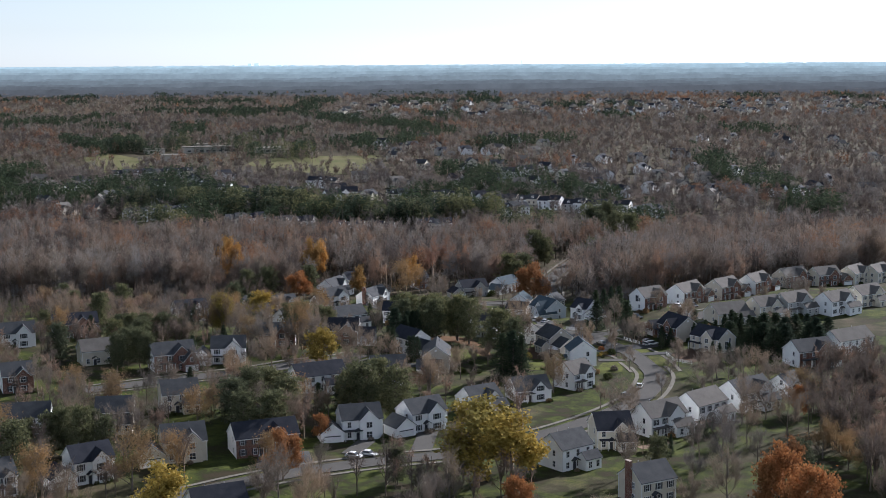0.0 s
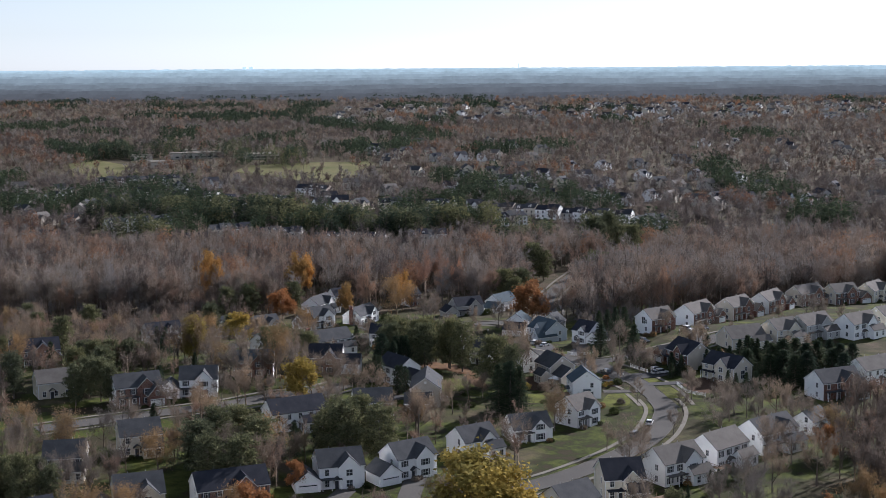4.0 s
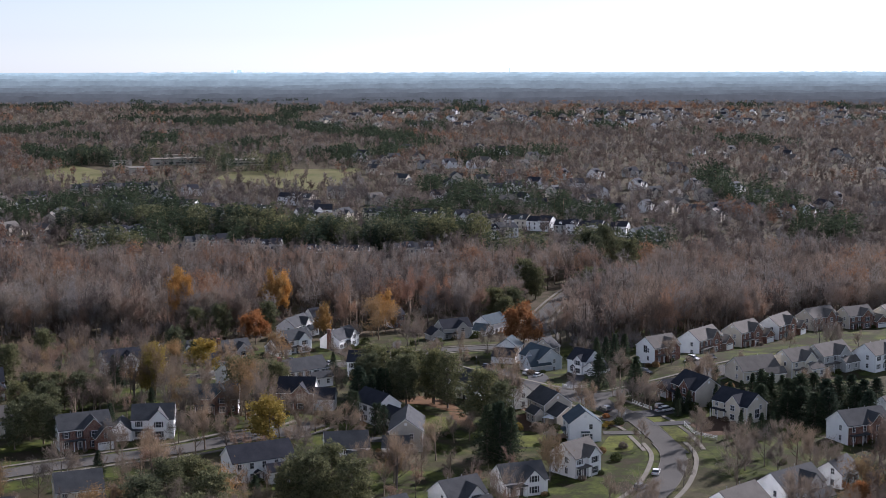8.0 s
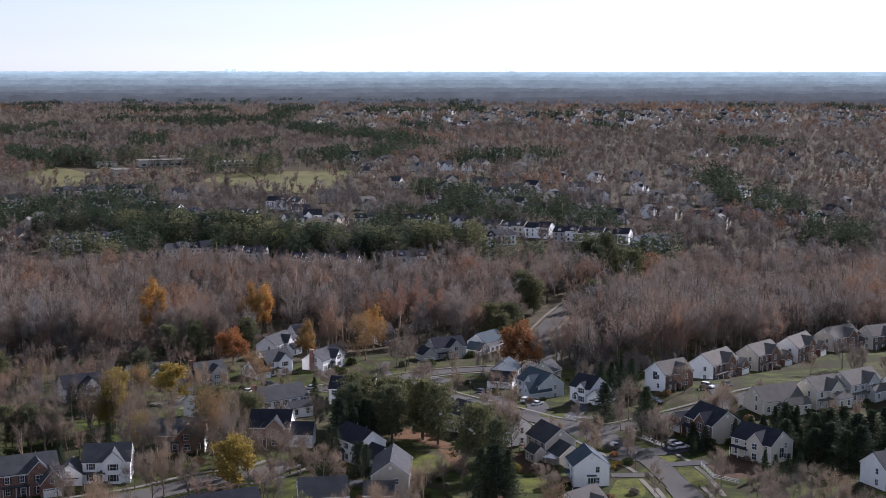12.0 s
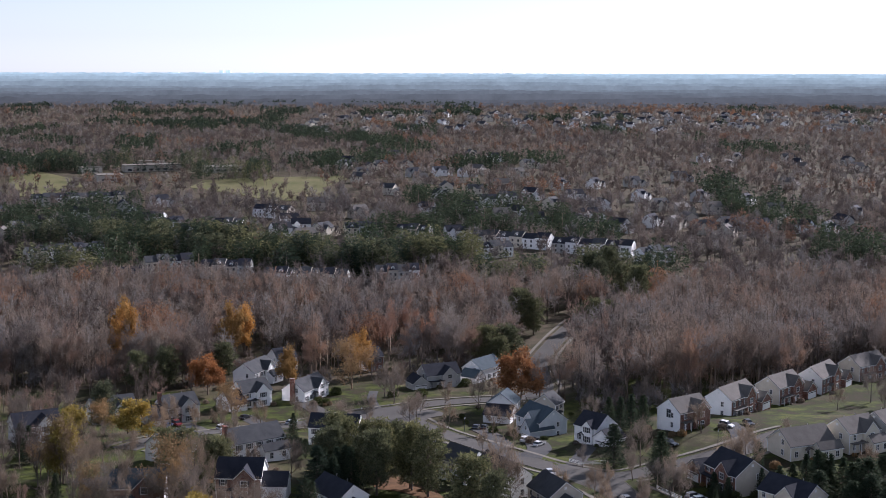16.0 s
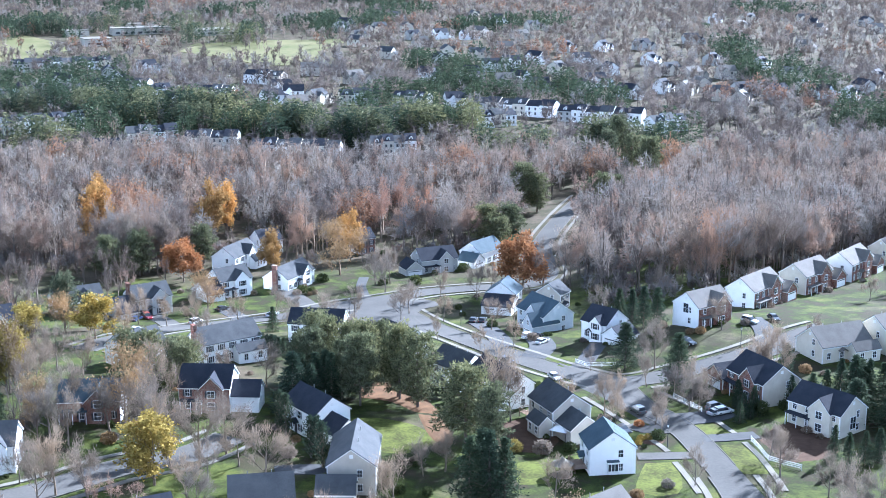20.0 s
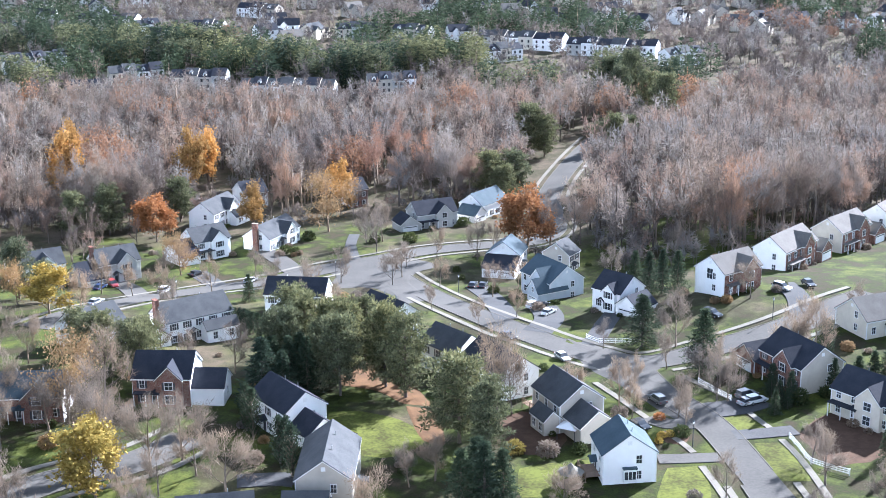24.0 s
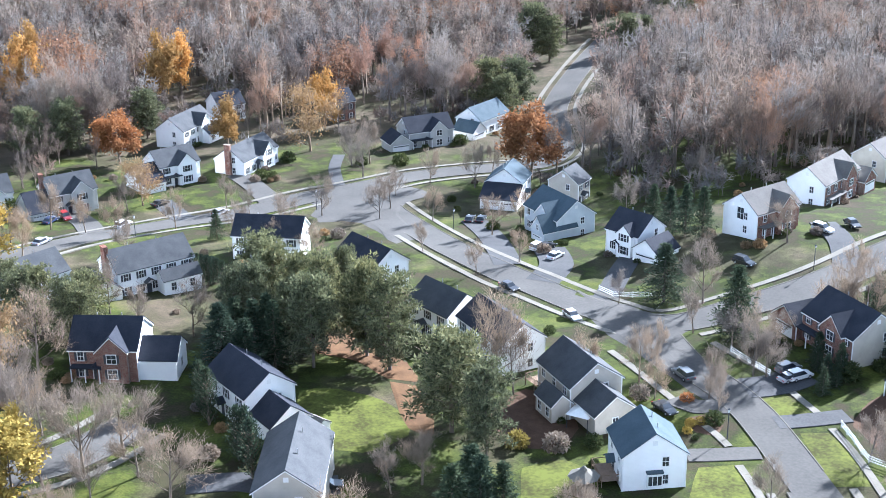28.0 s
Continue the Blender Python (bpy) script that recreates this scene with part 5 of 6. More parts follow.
def belt(y0, y1, count, tall, seed, parts_per, length, width, gap, name, evergreen):
    """Trees of a far belt, bare, russet and evergreen by patches."""
    rng = random.Random(seed)
    got = {"bare": [], "rust": [], "evergreen": []}
    for _ in range(count):
        y = math.sqrt(rng.uniform(y0 * y0, y1 * y1))
        x = rng.uniform(-0.37, 0.37) * y
        if (is_open(x, y) and rng.random() < 0.88) or (gap and rng.random() < 0.62 and is_built(x, y, gap)):
            continue
        e, r = patch(x * 1.6, y, 0.0075, 3), patch(x, y, 0.011, 9)
        e -= 0.26 * smooth((x - 20) / 140)
        k = "evergreen" if y > 738 and e > evergreen + 0.08 and rng.random() < 0.85 else "rust" if r > 0.3 and rng.random() < 0.3 else "bare"
        if k == "bare" and patch(x, y, 0.02, 5) < -0.35 and rng.random() < 0.5:
            continue
        got[k].append((x, y, rng.uniform(0.7, 1.25)))
    sp = tall * 0.30
    woods("bare_trees_" + name, got["bare"], [lite(seed + i, tall, sp, parts_per, length, width) for i in range(4)], FARMIX, "leafless brown woodland receding towards the horizon", rng)
    woods("russet_trees_" + name, got["rust"], [lite(seed + 5 + i, tall, sp, parts_per, length * 0.6, width * 3, "leaf") for i in range(3)], [M["bark"], M["rust_far"]], "russet autumn trees among distant houses", rng)
    woods("evergreens_" + name, got["evergreen"], [lite(seed + 9 + i, tall, sp, int(parts_per * 1.5), length * 0.6, width * 3, "conifer") for i in range(3)], [M["bark"], M["spruce"]], "dark evergreens among distant houses", rng)


SPOT_LIST = []


def note_spot(x, y):
    SPOT_LIST.append((x, y))


def townhouse_row(x, y, yaw, length, n):
    """A terrace of tall narrow houses with dormers and stepped roofs."""
    ob = new("townhouse_row")
    ob.matrix_world = pose(x, y, ground_z(x, y), 0, 0, yaw) @ IN_PLAN
    rnd = random.Random(round(x + y))
    tagged(ob, "terrace of pale townhouses with dark dormered roofs among trees", "townhouse", "townhouse terraces")
    reach, length = length, length * PLAN
    w = length / n
    for i in range(n):
        x0 = -length / 2 + i * w
        step = (i % 2) * 0.8
        wall = M[rnd.choice(("white", "white", "cream", "beige", "grey"))]
        roof = M[rnd.choice(("roof_dark", "roof_grey"))]
        h = 6.4 + step
        gable_walls("wall", x0, x0 + w, -5.5, 5.5, -3, h, h + 3.0, wall, ob)
        gable_roof(x0 + 0.01, x0 + w - 0.01, -5.5, 5.5, h, h + 3.0, roof, ob, "x", 0.2 if i in (0, n - 1) else 0.02, boards=False)
        for zz in (2.0, 4.8):
            for q in (0.28, 0.72):
                window(ob, x0 + w * q, -5.5, zz, "-y", 1.1, 1.5, plain=True)
        if rnd.random() < 0.7:
            m = x0 + w / 2
            gable_walls("dormer", m - 0.9, m + 0.9, -4.6, -1.5, h, h + 1.6, h + 2.4, M["white"], ob, "y")
            gable_roof(m - 0.9, m + 0.9, -4.6, -1.2, h + 1.6, h + 2.4, roof, ob, "y", 0.15, "dormer_roof", False)
            window(ob, m, -4.6, h + 0.9, "-y", 0.8, 1.1, plain=True)
    note_spot(x, y)
    c, s = math.cos(radians(yaw)), math.sin(radians(yaw))
    for q in np.arange(-reach / 2, reach / 2 + 1, 8):
        note_spot(x + c * q, y + s * q)
        note_spot(x + c * q + s * 9, y + s * q - c * 9)


def far_roof(name, x0, x1, y0, y1, eave, ridge, mat, parent, along, over):
    return gable_roof(x0, x1, y0, y1, eave, ridge, mat, parent, along, over, name, False)


def far_part(name, builder, runs):
    """One mesh out of several bodies of a distant house."""
    made = [builder(name, *r) for r in runs]
    bm = bmesh.new()
    for o in made:
        bm.from_mesh(o.data)
    mat, parent = made[0].data.materials[0], made[0].parent
    for o in made:
        bpy.data.objects.remove(o)
    part(name, bm, mat, parent)


FAR_PROTO = []
for wall, roof in (("cream", "roof_grey"), ("grey", "roof_dark"), ("white", "roof_dark"), ("beige", "roof_tan")):
    ob = new("distant_house")
    tagged(ob, "distant pale gabled house among bare trees", "house", "distant houses")
    far_part("wall", gable_walls, ((-6, 6, -4.5, 4.5, -3, 5.6, 8.8, M[wall], ob), (5.9, 11, -5.5, 1.5, -3, 3.2, 5.6, M[wall], ob, "y"), (-4.5, -0.5, -5.6, 0, -3, 5.6, 7.6, M[wall], ob, "y")))
    far_part("roof", far_roof, ((-6, 6, -4.5, 4.5, 5.6, 8.8, M[roof], ob, "x", 0.35), (5.9, 11, -5.5, 1.5, 3.2, 5.6, M[roof], ob, "y", 0.3), (-4.5, -0.5, -5.6, 0, 5.6, 7.6, M[roof], ob, "y", 0.25)))
    for u in (-3.5, 2.5):
        window(ob, u, -4.5, 4.0, "-y", 1.1, 1.5, plain=True)
    FAR_PROTO.append(ob)
    ob.matrix_world = pose(-90 + 40 * len(FAR_PROTO), 1180, ground_z(-90, 1180), 0, 0, 30) @ IN_PLAN
    note_spot(-90 + 40 * len(FAR_PROTO), 1180)


def far_house(x, y, yaw, k):
    ob = copy_thing(FAR_PROTO[k], pose(x, y, ground_z(x, y), 0, 0, yaw) @ Matrix.Scale(1.1, 4))
    if y > 1500:
        for o in [o for o in ob.children if o.name.startswith("window")]:
            bpy.data.objects.remove(o)
    note_spot(x, y)


def too_near(x, y):
    return any((x - a) ** 2 + (y - b) ** 2 < 400 for a, b in SPOT_LIST)


def scatter_far_houses():
    rng = random.Random(77)
    done = 0
    while done < 215:
        if done < 34:
            y, x = rng.uniform(850, 1350), rng.uniform(-80, 420)
        elif done < 60:
            y = rng.uniform(700, 1000)
            x = rng.uniform(-0.33, -0.05) * y
        else:
            y, x = rng.uniform(1660, 2080), rng.uniform(-150, 720)
        if abs(x) > 0.37 * y or is_open(x, y) or too_near(x, y):
            continue
        far_house(x, y, rng.choice((10, 35, 60, -30, 100)) + rng.uniform(-8, 8), rng.randrange(4))
        done += 1


def field(pts):
    """A mown playing field among the trees."""
    verts = [(x, y, ground_z(x, y) + 0.25) for x, y in pts]
    c = np.mean(np.array(verts), axis=0)
    k = len(verts)
    verts = verts + [tuple(c[:2]) + (ground_z(c[0], c[1]) + 0.3,)] + [(x, y, z - 0.6) for x, y, z in verts]
    faces = [(i, (i + 1) % k, k) for i in range(k)] + [(i, k + 1 + i, k + 1 + (i + 1) % k, (i + 1) % k) for i in range(k)]
    tagged(mesh_object("playing_field", verts, faces, M["meadow"]), "sunlit green playing field ringed by trees", "field", kind="structure")


def flat_block(x, y, yaw, length, width, h):
    ob = new("school_building")
    ob.matrix_world = pose(x, y, ground_z(x, y), 0, 0, yaw) @ IN_PLAN
    length, width = length * PLAN, width * PLAN
    tagged(ob, "long low flat-roofed pale school building", "school", "school buildings")
    boxes("wall", [(-length / 2, length / 2, -width / 2, width / 2, -2, h)], M["beige"], ob)
    boxes("roof", [(-length / 2 - 0.4, length / 2 + 0.4, -width / 2 - 0.4, width / 2 + 0.4, h, h + 0.5)], M["concrete"], ob)
    for i in range(max(2, int(length / 7))):
        u = -length / 2 + 3 + i * 7
        boxes("window", [(u, u + 4, -width / 2 - 0.06, -width / 2 + 0.02, 1.0, 2.8)], M["glass"], ob)
    note_spot(x, y)



townhouse_row(-171.8, 782.6, 32, 37.2, 8)
townhouse_row(-115.7, 751.0, 21, 21.8, 4)
townhouse_row(-86.9, 737.1, -4, 22.3, 4)
townhouse_row(-49.0, 713.0, -8, 36.5, 7)
townhouse_row(46.3, 828.5, -27, 43.0, 6)
townhouse_row(85.4, 803.3, -23, 40.7, 6)
townhouse_row(111.8, 780.0, 28, 18.1, 3)
townhouse_row(-222.1, 1005.3, 20, 58.7, 8)
townhouse_row(-164.4, 911.4, -16, 34.3, 4)
townhouse_row(-107.1, 882.4, -9, 16.0, 3)
townhouse_row(-90.1, 946.4, -28, 25.1, 3)
townhouse_row(-32.2, 866.4, 12, 20.6, 3)
townhouse_row(35.3, 795.0, 28, 17.2, 3)
townhouse_row(-140.6, 885.5, 28, 14.3, 2)
townhouse_row(-4.5, 856.2, -21, 18.6, 3)
townhouse_row(-10.3, 723.6, 9, 18.8, 4)
far_house(10, 1184, 30, 2)
far_house(-4, 1129, 15, 3)
far_house(9, 1034, 105, 1)
far_house(34, 1059, 15, 0)
far_house(46, 933, 15, 3)
far_house(55, 945, -40, 2)
far_house(64, 914, 15, 1)
far_house(71, 1040, -40, 2)
far_house(95, 1099, 60, 1)
far_house(97, 933, 15, 2)
far_house(147, 981, 30, 0)
far_house(130, 907, 60, 2)
far_house(171, 894, 30, 1)
far_house(207, 1008, 60, 2)
far_house(207, 906, 60, 0)
far_house(210, 881, -40, 2)
far_house(240, 906, 105, 1)
far_house(149, 1112, 30, 1)
far_house(111, 981, 105, 2)
far_house(41, 1001, 15, 2)
far_house(17, 854, 15, 2)
far_house(2, 961, -40, 2)
far_house(28, 966, -40, 1)
far_house(88, 907, 105, 3)
far_house(109, 887, -40, 2)
far_house(153, 916, 105, 3)
far_house(188, 886, 30, 1)
far_house(222, 874, 60, 2)
far_house(214, 959, 15, 0)
far_house(177, 965, 15, 3)
far_house(142, 900, 60, 3)
far_house(259, 946, 60, 1)
far_house(-185, 890, 30, 0)
far_house(-185, 968, 105, 1)
far_house(-173, 938, 105, 2)
far_house(-168, 995, 30, 2)
far_house(-139, 890, 105, 2)
far_house(-127, 855, -40, 1)
far_house(-54, 865, 60, 0)
far_house(-93, 855, 15, 1)
far_house(-140, 835, 60, 1)
far_house(-113, 849, 15, 2)
far_house(-77, 865, 30, 2)
far_house(-16, 1240, 105, 0)
far_house(54, 1016, 15, 2)
far_house(99, 1030, 15, 2)
far_house(80, 987, 60, 0)
far_house(142, 1030, 60, 2)
far_house(181, 1029, 60, 1)
far_house(-45, 1216, 105, 0)
far_house(-68, 1240, 60, 1)
scatter_far_houses()
field([(-168, 1102), (-166, 1151), (-118, 1173), (-64, 1180), (-59, 1158), (-74, 1102), (-60, 1039), (-99, 1023), (-130, 1064)])
field([(-319, 1175), (-308, 1216), (-261, 1152), (-244, 1103), (-256, 1062), (-277, 1042)])
flat_block(-235, 1145, 25, 19, 18, 6)
flat_block(-220, 1224, 23, 45, 16, 6)
flat_block(-163, 1219, 18, 28, 22, 5)
flat_block(-229, 1266, 25, 21, 14, 5)
flat_block(-265, 1209, 25, 16, 14, 5)
street([(90, 685), (102, 705), (119, 732), (138, 753)], 8.0, False)

belt(672, 1000, 4600, 11.5, 201, 130, 1.9, 0.22, 7, "beyond_the_hollow", 0.06)
belt(1000, 1700, 9500, 10.5, 231, 56, 2.2, 0.42, 8, "middle_distance", 0.12)
belt(1700, 2350, 7600, 9.0, 261, 28, 2.8, 0.75, 8, "far_distance", 0.1)


# pine stands between the wood and the terraces
def stand(x, y, w, d, n):
    rng = random.Random(round(x * 3 + y))
    spots = [(x + rng.uniform(-w, w) / 2, y + rng.uniform(-d, d) / 2, rng.uniform(0.8, 1.25)) for _ in range(n)]
    woods("pine_stand", [p for p in spots if not any(abs(p[0] - a) < 8 and abs(p[1] - b) < 8 for a, b in SPOT_LIST)], [lite(400 + i, 14, 4.4, 620, 1.0, 0.42, "conifer") for i in range(4)], [M["bark"], M["spruce"], M["pine"]], "stand of dark green pines before the terraces", rng)


stand(-152, 820, 57.2, 35, 54)
stand(-89, 787, 45.1, 30, 48)
stand(-66, 760, 40, 24, 34)
stand(-120, 800, 40, 26, 34)
stand(-35, 746, 50.6, 30, 54)
stand(7, 761, 38.5, 30, 42)
stand(78, 714, 18.7, 20, 19)
stand(-190, 805, 17.6, 30, 16)
stand(-156, 724, 36.3, 15, 12)
stand(38, 685, 24.2, 20, 14)
stand(92, 692, 12.1, 15, 9)
stand(-245, 1233, 129.8, 60, 36)
stand(-145, 1164, 62.7, 40, 18)


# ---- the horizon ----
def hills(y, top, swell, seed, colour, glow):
    """A far line of wooded hills, its haze painted as pale colour and glow."""
    m, n, l, b = material("haze_painted_distance", 1.0)
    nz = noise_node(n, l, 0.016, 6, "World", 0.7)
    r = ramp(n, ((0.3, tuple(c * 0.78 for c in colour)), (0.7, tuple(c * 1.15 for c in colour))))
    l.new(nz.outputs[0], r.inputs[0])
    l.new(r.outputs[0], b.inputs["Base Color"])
    # emission of the same colour stands in for the haze in front
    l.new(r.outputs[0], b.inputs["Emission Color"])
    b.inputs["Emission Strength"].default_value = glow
    if not swell:
        return m
    xs = np.arange(-2000, 2001, 5.0)
    verts, faces = [], []
    for i, x in enumerate(xs):
        z = top + swell * noise.noise(Vector((x * 0.0021, seed, 0.3))) + swell * 0.3 * noise.noise(Vector((x * 0.011, seed, 4.0)))
        z += 1.6 * noise.noise(Vector((x * 0.05, seed, 7.0))) + 1.3 * noise.noise(Vector((x * 0.17, seed, 9.0)))
        verts += [(x, y - 60, -40), (x, y, z), (x, y + 60, -40)]
        if i:
            k = 3 * i
            faces += [(k - 3, k, k + 1, k - 2), (k - 2, k + 1, k + 2, k - 1)]
    tagged(mesh_object("backdrop", verts, faces, m), "line of wooded hills at the horizon, painted with glowing blue-grey haze", "hills", kind="structure")


# ridge behind ridge, painted haze making each paler, bluer and more glowing with distance
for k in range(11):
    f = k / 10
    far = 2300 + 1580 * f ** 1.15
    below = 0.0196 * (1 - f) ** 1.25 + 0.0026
    haze_tone = tuple(a + (b - a) * f ** 1.5 for a, b in zip((0.088, 0.090, 0.093), (0.26, 0.33, 0.345)))
    hills(far, 82 - below * far, 7.0 * (1 - f) + 1.2, 2.0 + 1.7 * k, haze_tone, 0.5 + 0.5 * f)


# ---- things in the streets and gardens ----
def car(x, y, yaw, colour, tall=False):
    """A parked car: body, cabin glass, wheels, lamps."""
    ob = new("car")
    ob.matrix_world = pose(x, y, ground_z(x, y) + 0.13, 0, 0, yaw) @ IN_PLAN
    tagged(ob, f"parked {colour} {'sport utility car' if tall else 'saloon car'} with dark windows", "car", "parked cars")
    top, belt_z = (1.72, 1.0) if tall else (1.42, 0.86)
    bm = bmesh.new()
    prof = [(-2.3, 0.3), (-2.32, belt_z - 0.12), (-2.0, belt_z), (0.95, belt_z), (2.1, belt_z - 0.18), (2.32, 0.55), (2.28, 0.3)]
    lo = [bm.verts.new((u, -0.9, z)) for u, z in prof]
    hi = [bm.verts.new((u, 0.9, z)) for u, z in prof]
    bm.faces.new(lo)
    bm.faces.new(hi[::-1])
    for i in range(len(prof)):
        j = (i + 1) % len(prof)
        bm.faces.new([lo[j], lo[i], hi[i], hi[j]])
    bmesh.ops.bevel(bm, geom=list(bm.edges), offset=0.06, segments=2, affect='EDGES')
    part("body", bm, CAR_PAINT[colour], ob)

    def cabin(name, grow, z0, z1, mat, back):
        bm = bmesh.new()
        a = [(-2.05 if tall else -1.75, 0.86), (0.95, 0.86)]
        b = [(back, 0.68), (0.15, 0.68)]
        k = lambda z: (z - belt_z) / (top - belt_z)
        rings = []
        for z in (z0, z1):
            f = k(z)
            u0, u1 = a[0][0] + (b[0][0] - a[0][0]) * f, a[1][0] + (b[1][0] - a[1][0]) * f
            w = a[0][1] + (b[0][1] - a[0][1]) * f + grow
            rings.append([bm.verts.new(p) for p in ((u0 - grow, -w, z), (u1 + grow, -w, z), (u1 + grow, w, z), (u0 - grow, w, z))])
        for i in range(4):
            j = (i + 1) % 4
            bm.faces.new([rings[0][i], rings[0][j], rings[1][j], rings[1][i]])
        bm.faces.new(rings[1])
        return part(name, bm, mat, ob)
    back = -1.9 if tall else -1.2
    cabin("window_band", 0.0, belt_z - 0.03, top - 0.07, M["glass"], back)
    cabin("roof", 0.02, top - 0.09, top, CAR_PAINT[colour], back)
    for u in (-1.4, 1.4):
        for s in (-1, 1):
            bm = bmesh.new()
            bmesh.ops.create_cone(bm, cap_ends=True, segments=14, radius1=0.33, radius2=0.33, depth=0.22, matrix=Matrix.Translation((u, s * 0.82, 0.33)) @ Matrix.Rotation(radians(90), 4, 'X'))
            w = part("wheel", bm, M["tyre"], ob)
            bm = bmesh.new()
            bmesh.ops.create_cone(bm, cap_ends=True, segments=10, radius1=0.19, radius2=0.17, depth=0.05, matrix=Matrix.Translation((u, s * 0.94, 0.33)) @ Matrix.Rotation(radians(90), 4, 'X'))
            part("rim", bm, M["metal"], w)
    for s in (-1, 1):
        a, b = sorted((s * 0.55, s * 0.85))
        boxes("headlight", [(2.2, 2.33, a, b, 0.58, 0.7)], M["trim"], ob)
        boxes("tail_light", [(-2.35, -2.25, a, b, 0.66, 0.8)], CAR_PAINT["red"], ob)


def rail_fence(pts):
    """A white three-rail fence."""
    ob = new("rail_fence")
    x0, y0 = pts[0]
    z0 = ground_z(x0, y0)
    ob.matrix_world = pose(x0, y0, z0) @ IN_PLAN
    tagged(ob, "white three-rail timber fence beside the pavement", "fence", "white rail fences")
    line = resample(pts, 1.9)
    for i, p in enumerate(line):
        z = (ground_z(p[0], p[1]) - z0) * PLAN
        u, v = (p[0] - x0) * PLAN, (p[1] - y0) * PLAN
        boxes("post", [(u - 0.07, u + 0.07, v - 0.07, v + 0.07, z - 0.2, z + 1.3)], M["trim"], ob)
        if i:
            for h in (0.4, 0.78, 1.14):
                bm = bmesh.new()
                d = unit(np.array((u - last[0], v - last[1], 0.0)))
                nrm = np.array((-d[1], d[0], 0)) * 0.025
                vs = []
                for e, (a, b, c) in enumerate((last, (u, v, z))):
                    for s in (-1, 1):
                        for k in (-0.07, 0.07):
                            vs.append(bm.verts.new((a + s * nrm[0], b + s * nrm[1], c + h + k)))
                for f in ((0, 1, 3, 2), (4, 6, 7, 5), (0, 4, 5, 1), (2, 3, 7, 6), (0, 2, 6, 4), (1, 5, 7, 3)):
                    bm.faces.new([vs[q] for q in f])
                part("rail", bm, M["trim"], ob)
        last = (u, v, z)


def street_lamp(x, y):
    ob = new("street_lamp")
    ob.matrix_world = pose(x, y, ground_z(x, y)) @ IN_PLAN
    tagged(ob, "slim dark post-top street lamp on the verge", "street lamp", "street lamps")
    bm = bmesh.new()
    bmesh.ops.create_cone(bm, cap_ends=True, segments=8, radius1=0.09, radius2=0.055, depth=4.4, matrix=Matrix.Translation((0, 0, 2.2)))
    part("post", bm, M["shutter"], ob)
    bm = bmesh.new()
    bmesh.ops.create_cone(bm, cap_ends=True, segments=8, radius1=0.13, radius2=0.22, depth=0.5, matrix=Matrix.Translation((0, 0, 4.65)))
    part("lantern", bm, M["trim"], ob)
    bm = bmesh.new()
    bmesh.ops.create_cone(bm, cap_ends=True, segments=8, radius1=0.26, radius2=0.03, depth=0.25, matrix=Matrix.Translation((0, 0, 5.0)))
    part("cap", bm, M["shutter"], ob)


def driveway(pts, width, mat="driveway"):
    width *= UNIT
    words = {"driveway": "dark asphalt driveway to a garage", "concrete": "pale concrete driveway to a garage", "asphalt": "grey asphalt driveway to a garage"}
    tagged(ribbon("driveway", pts, -width / 2, width / 2, M[mat], 0.13, 0.3, None, 1.5), words[mat], "driveway", kind="structure")


def footpath(pts):
    tagged(ribbon("pavement", pts, -0.5, 0.5, M["concrete"], 0.12, 0.3, None, 1.5), "narrow concrete pavement beside the street", "pavement", kind="structure")


def bed(name, pts, mat, label, lift=0.07):
    """A flat patch of the garden: a bed, bare needles, a lawn."""
    line = resample(list(pts) + [pts[0]], 2.0)[:-1]
    c = np.mean(np.array(line), axis=0)
    rng = random.Random(round(c[0] + c[1]))
    verts, faces, k = [], [], len(line)
    for f in (1.0, 0.75, 0.5, 0.25):
        for p in line:
            q = c + (p - c) * f * (1 + (rng.uniform(-0.06, 0.06) if f == 1.0 else 0))
            verts.append((q[0], q[1], ground_z(q[0], q[1]) + (lift if f < 1 else 0.01)))
    verts.append((c[0], c[1], ground_z(c[0], c[1]) + lift))
    for r in range(3):
        for i in range(k):
            j = (i + 1) % k
            faces.append((r * k + i, r * k + j, (r + 1) * k + j, (r + 1) * k + i))
    faces += [(3 * k + i, 3 * k + (i + 1) % k, 4 * k) for i in range(k)]
    tagged(mesh_object(name, verts, faces, M[mat]), label, name.replace("_", " "), kind="structure")


def shed(x, y, yaw):
    ob = new("garden_shed")
    ob.matrix_world = pose(x, y, ground_z(x, y), 0, 0, yaw) @ IN_PLAN
    tagged(ob, "small white garden shed with a pale roof on the lawn", "shed")
    gable_walls("wall", -1.6, 1.6, -1.4, 1.4, -0.3, 2.1, 3.0, M["white"], ob)
    gable_roof(-1.6, 1.6, -1.4, 1.4, 2.1, 3.0, M["roof_tan"], ob, "x", 0.15)
    boxes("door", [(-0.6, 0.6, -1.46, -1.38, 0.0, 1.9)], M["trim"], ob)


